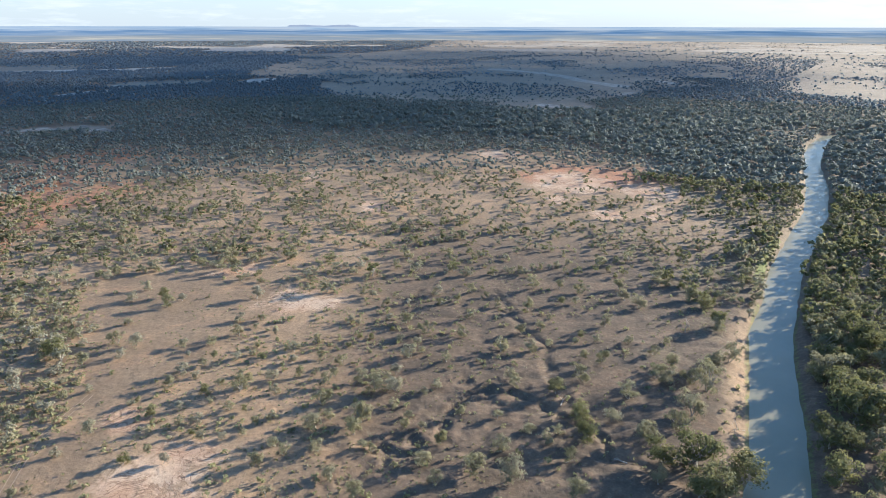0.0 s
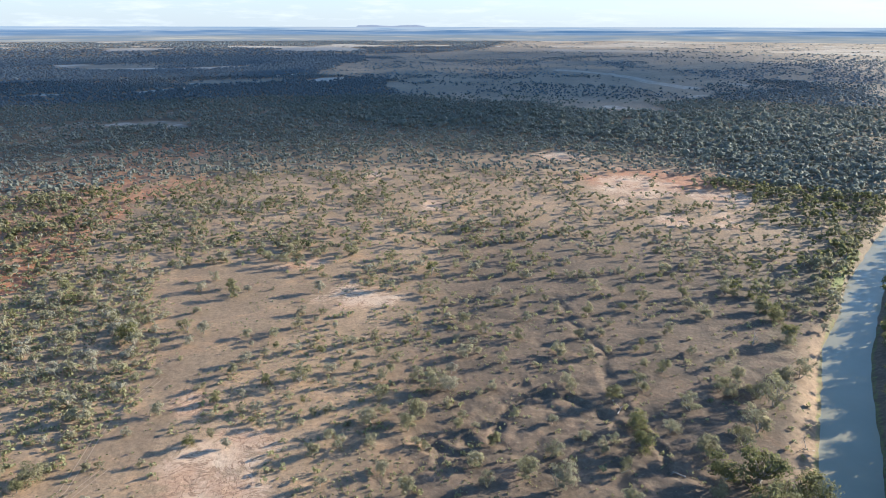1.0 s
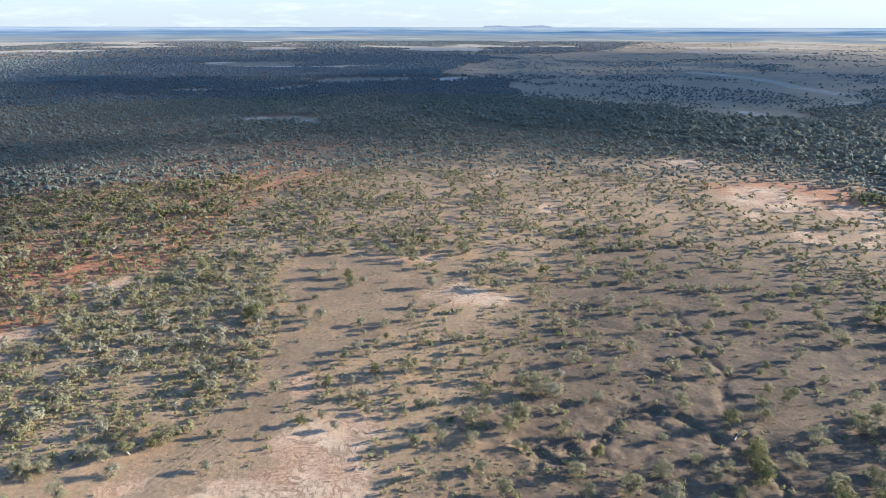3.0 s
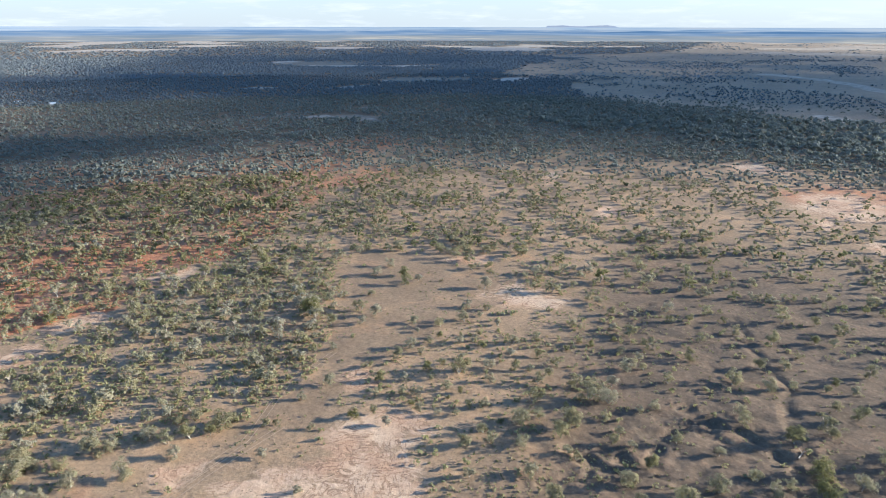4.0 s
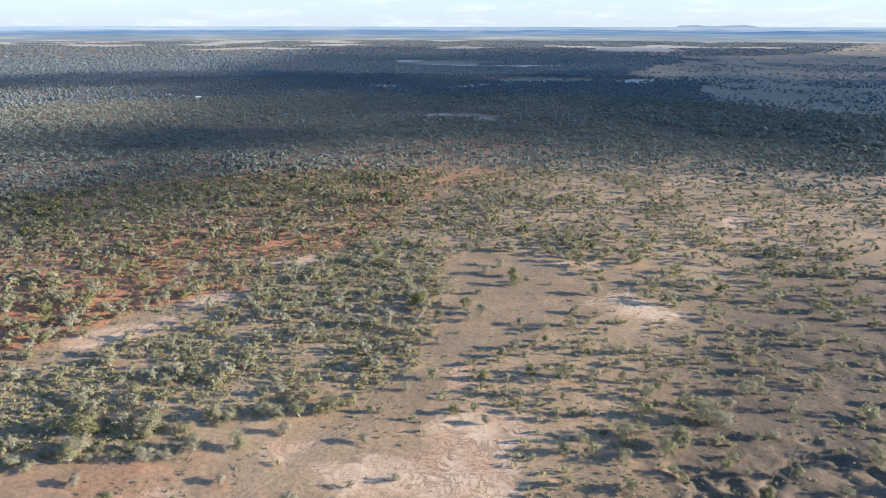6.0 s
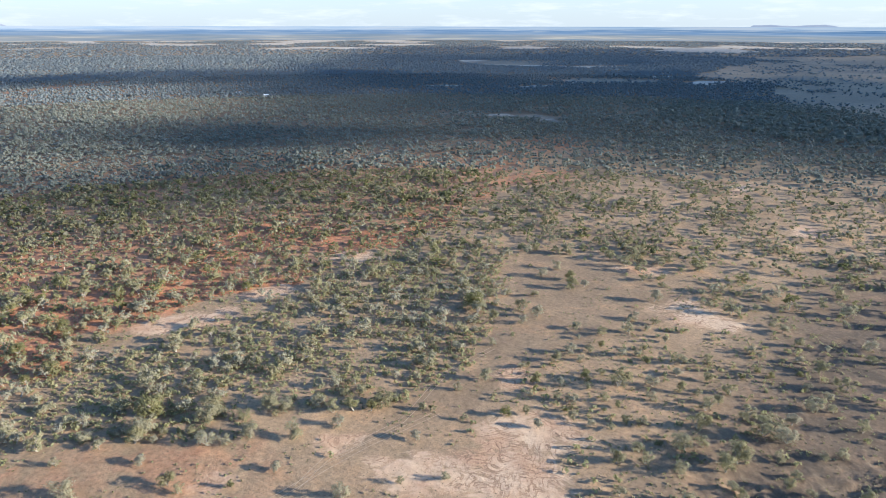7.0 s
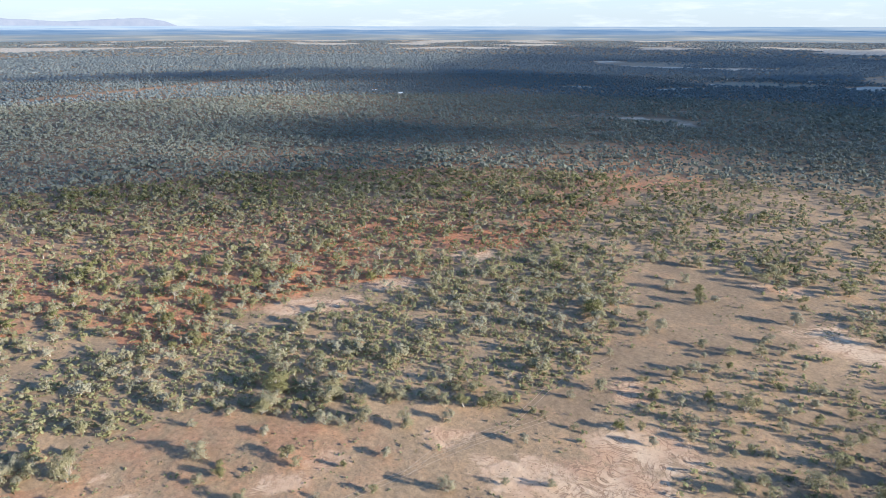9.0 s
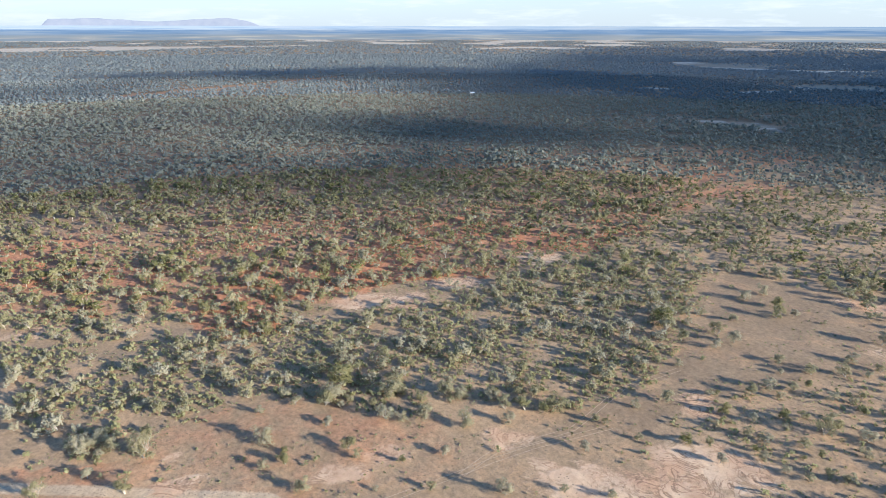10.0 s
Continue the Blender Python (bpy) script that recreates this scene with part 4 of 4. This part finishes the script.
def tufts():
    rng = np.random.default_rng(6)
    n = 26000
    r, az = 100 + 160 * rng.uniform(0, 1, n) ** 0.8, np.radians(rng.uniform(-37, 92, n))
    x, y = -np.sin(az) * r, np.cos(az) * r
    d, _ = river_side(x, y)
    droad, _ = away(x, y, ROAD)
    p = np.where(inside(x, y, FLAT), 0.3, 1.0) * (fbm(x, y, 9, 95, 3) > 0.46) * (1 - 0.7 * smooth(x, -30, 20))
    keep = (blots(x, y, PINK) < 0.45) & (d > RIVER_HALF + 3) & (droad > 3) & (rng.uniform(size=n) < p)
    x, y = x[keep], y[keep]
    n = len(x)
    spread("dry_tufts", [tuft(k) for k in range(6)], (x, y, rng.uniform(0.6, 1.9, n), np.clip(rng.normal(0.45, 0.2, n), 0, 0.9), rng.uniform(0, 6.28, n), rng), [SALTBUSH], "small dry tufts of grass and saltbush", "grass")


bushes()
tufts()

OUTER = [whole(*plant(230 + k, 4.0, 5.0, 4, 28, 0.4, 1, limbs=False, core=0.72)) for k in range(8)]
spread("outer_woodland", OUTER, scatter(290, 460, 3.8, 17, 0.9), [LEAF, BARK], "grey-green acacia trees scattered thickly over dry soil", "trees")


def lumps(seed, count, *form):
    made = [lump(seed + k, *form) for k in range(count)]
    return [(v, f, np.zeros(len(f), int)) for v, f in made]


def domes(seed, count, high, wide):
    """Far crowns, each an uneven low dome."""
    out = []
    for k in range(count):
        rng = np.random.default_rng(seed + k)
        ang = np.arange(5) * 2 * np.pi / 5 + rng.uniform(-0.35, 0.35, 5)
        rad = 0.5 * wide * rng.uniform(0.65, 1.2, 5)
        rim = np.stack([np.cos(ang) * rad, np.sin(ang) * rad, high * rng.uniform(0.0, 0.5, 5)], -1)
        top = [[rng.normal() * 0.12 * wide, rng.normal() * 0.12 * wide, high * rng.uniform(0.8, 1.15)]]
        i = np.arange(5)
        out.append((np.concatenate([rim, top]), np.stack([i, (i + 1) % 5, np.full(5, 5)], -1), np.zeros(5, int)))
    return out


spread("open_woodland", lumps(300, 10, 4.2, 5.3, 2, 11, 0.46), scatter(460, 690, 4.5, 8), [HAZED_GREY], "grey-green scrub trees thick on the flat land", "trees")
spread("far_woodland", lumps(310, 10, 4.4, 5.4, 1, 8, 0.75), scatter(690, 1000, 5.3, 18), [HAZED_GREY], "grey-green scrub trees running to the horizon", "trees")
spread("wide_woodland", lumps(315, 10, 4.4, 6.2, 1, 5, 1.1), scatter(1000, 1450, 6.2, 28), [HAZED_BLUE], "scrub woodland spread over the plain, tinted blue by painted haze", "trees", True)
spread("distant_woods", domes(320, 12, 3.7, 7.4), scatter(1450, 2500, 7.8, 9), [HAZED_BLUE], "dark distant woodland on the plain", "trees", True)
spread("horizon_woods", domes(340, 12, 4.5, 13.0), scatter(2500, 5000, 19, 10, 0.8), [HAZED_BLUE], "faint far woodland near the horizon", "trees", True)

# ---- small things ----
DEADWOOD = plain_material("bleached_wood", (0.25, 0.21, 0.17), (0.38, 0.33, 0.27), 2.0)
TIN = plain_material("white_tin", (0.62, 0.62, 0.62), (0.74, 0.74, 0.74), 0.8, 0.4)
CLAD = plain_material("pale_cladding", (0.36, 0.34, 0.31), (0.46, 0.44, 0.40), 0.6)
RUT = plain_material("worn_dust", (0.33, 0.235, 0.155), (0.39, 0.28, 0.185), 0.4, 0.95)


def dead_tree(x, y, z, long, turn, seed, label, lying=True):
    """A bare trunk with broken limbs, lying or standing."""
    rng = np.random.default_rng(seed)
    base = new("dead_tree")
    tagged(base, label, "dead tree", "bare dead trees")
    base.matrix_basis = pose(x, y, z, 0, 78 if lying else 8, turn)
    tip = np.array([0.3, 0.2, long])
    part("trunk", mesh_from("trunk", *tube((0, 0, 0), tip, 0.05 * long, 0.02 * long, 7), DEADWOOD, True), base)
    for b in range(6):
        at = tip * rng.uniform(0.3, 1.0)
        end = at + rng.normal(size=3) * 0.22 * long + (0, 0, 0.15 * long)
        twig = end + rng.normal(size=3) * 0.12 * long
        part("limb", mesh_from("limb", *join([tube(at, end, 0.018 * long, 0.009 * long), tube(end, twig, 0.009 * long, 0.003 * long, 4)]), DEADWOOD, True), base)


def at_ground(x, y):
    return float(height(np.array(x, float), np.array(y, float)))


for x, y, long, turn, lying in ((33, 155, 3.6, 60, True), (45, 130, 3.2, 150, True), (30, 130, 2.6, 20, True), (84, 200, 4.0, 40, False)):
    dead_tree(x, y, at_ground(x, y) + 0.15, long, turn, int(x * 7 + y), "bleached dead tree on the bare soil" if not lying else "bleached fallen trunk lying on the bare soil", lying)
dead_tree(81, 146, WATER_Z + 0.1, 6.5, 200, 77, "grey fallen tree lying half in the river")


def shed(x, y, wide, deep, high, turn):
    """A small farm building: walls, gabled roof, a door."""
    base = new("farm_shed")
    tagged(base, "small pale farm shed with a white tin roof among trees", "shed", "homestead sheds")
    base.matrix_basis = pose(x, y, at_ground(x, y), 0, 0, turn)
    a, b, h = wide / 2, deep / 2, high
    box = np.array([[sx * a, sy * b, z] for z in (-0.5, h) for sx, sy in ((-1, -1), (1, -1), (1, 1), (-1, 1))])
    sides = [[0, 1, 5, 4], [1, 2, 6, 5], [2, 3, 7, 6], [3, 0, 4, 7]]
    gable = np.array([[-a, 0, h + deep * 0.22], [a, 0, h + deep * 0.22]])
    part("wall", mesh_from("wall", np.concatenate([box, gable]), sides, CLAD), base)
    for tri in ([5, 6, 9], [7, 4, 8]):
        part("gable", mesh_from("gable", np.concatenate([box, gable])[tri], [[0, 1, 2]], CLAD), base)
    e, r, k = 0.4, h + deep * 0.22, 0.12
    roof = np.array([[sx * (a + e), sy * (b + e) * (1 if n else 0), (h - 0.12 if n else r + 0.05) + t] for t in (0, k) for n, sy in ((1, -1), (0, 1), (1, 1)) for sx in (-1, 1)])
    part("roof", mesh_from("roof", roof, [[0, 1, 3, 2], [2, 3, 5, 4], [6, 8, 9, 7], [8, 10, 11, 9], [0, 6, 7, 1], [4, 5, 11, 10], [0, 2, 8, 6], [2, 4, 10, 8], [1, 7, 9, 3], [3, 9, 11, 5]], TIN), base, "white corrugated tin roof")
    door = np.array([[sx, sy * 0.03 - b - 0.02, z] for z in (0, 2.1) for sx, sy in ((-0.5, -1), (0.5, -1), (0.5, 1), (-0.5, 1))])
    part("door", mesh_from("door", door, sides + [[4, 5, 6, 7], [3, 2, 1, 0]], TIN), base)


for x, y, wide, deep, high, turn in ((-868, 614, 7, 5, 2.6, 40), (-842, 617, 5, 4, 2.3, 20), (-807, 618, 7.5, 4.5, 2.5, 55)):
    shed(x, y, wide, deep, high, turn)


def wheel_track(line, label):
    """Two worn wheel marks side by side, a finger's breadth proud of the soil."""
    line = np.array(line, float)
    seg = np.concatenate([[0], np.cumsum(np.hypot(*np.diff(line, axis=0).T))])
    s = np.arange(0, seg[-1], 1.0)
    c = np.stack([np.interp(s, seg, line[:, 0]), np.interp(s, seg, line[:, 1])], -1)
    c += 1.2 * np.stack([np.sin(s * 0.045), np.sin(s * 0.06 + 1)], -1)
    t = np.gradient(c, axis=0)
    t /= np.hypot(*t.T)[:, None]
    across = np.stack([t[:, 1], -t[:, 0]], -1)
    base = new("wheel_track")
    tagged(base, label, "track", kind="structure")
    for off in (-0.8, 0.8):
        p = np.concatenate([c + across * (off - 0.09), c + across * (off + 0.09)])
        verts = np.concatenate([p, height(p[:, 0], p[:, 1])[:, None] + 0.03], 1)
        i, n = np.arange(len(s) - 1), len(s)
        part("rut", mesh_from("rut", verts, np.stack([i, i + n, i + n + 1, i + 1], -1), RUT, True), base)


wheel_track([(-104, 40), (-102, 74), (-101, 85), (-99, 97), (-92, 120)], "faint pale wheel marks across the bare flat")
wheel_track([(-100, 74), (-103, 86), (-99, 110), (-104, 138), (-100, 160)], "faint pale wheel marks along the bare flat")
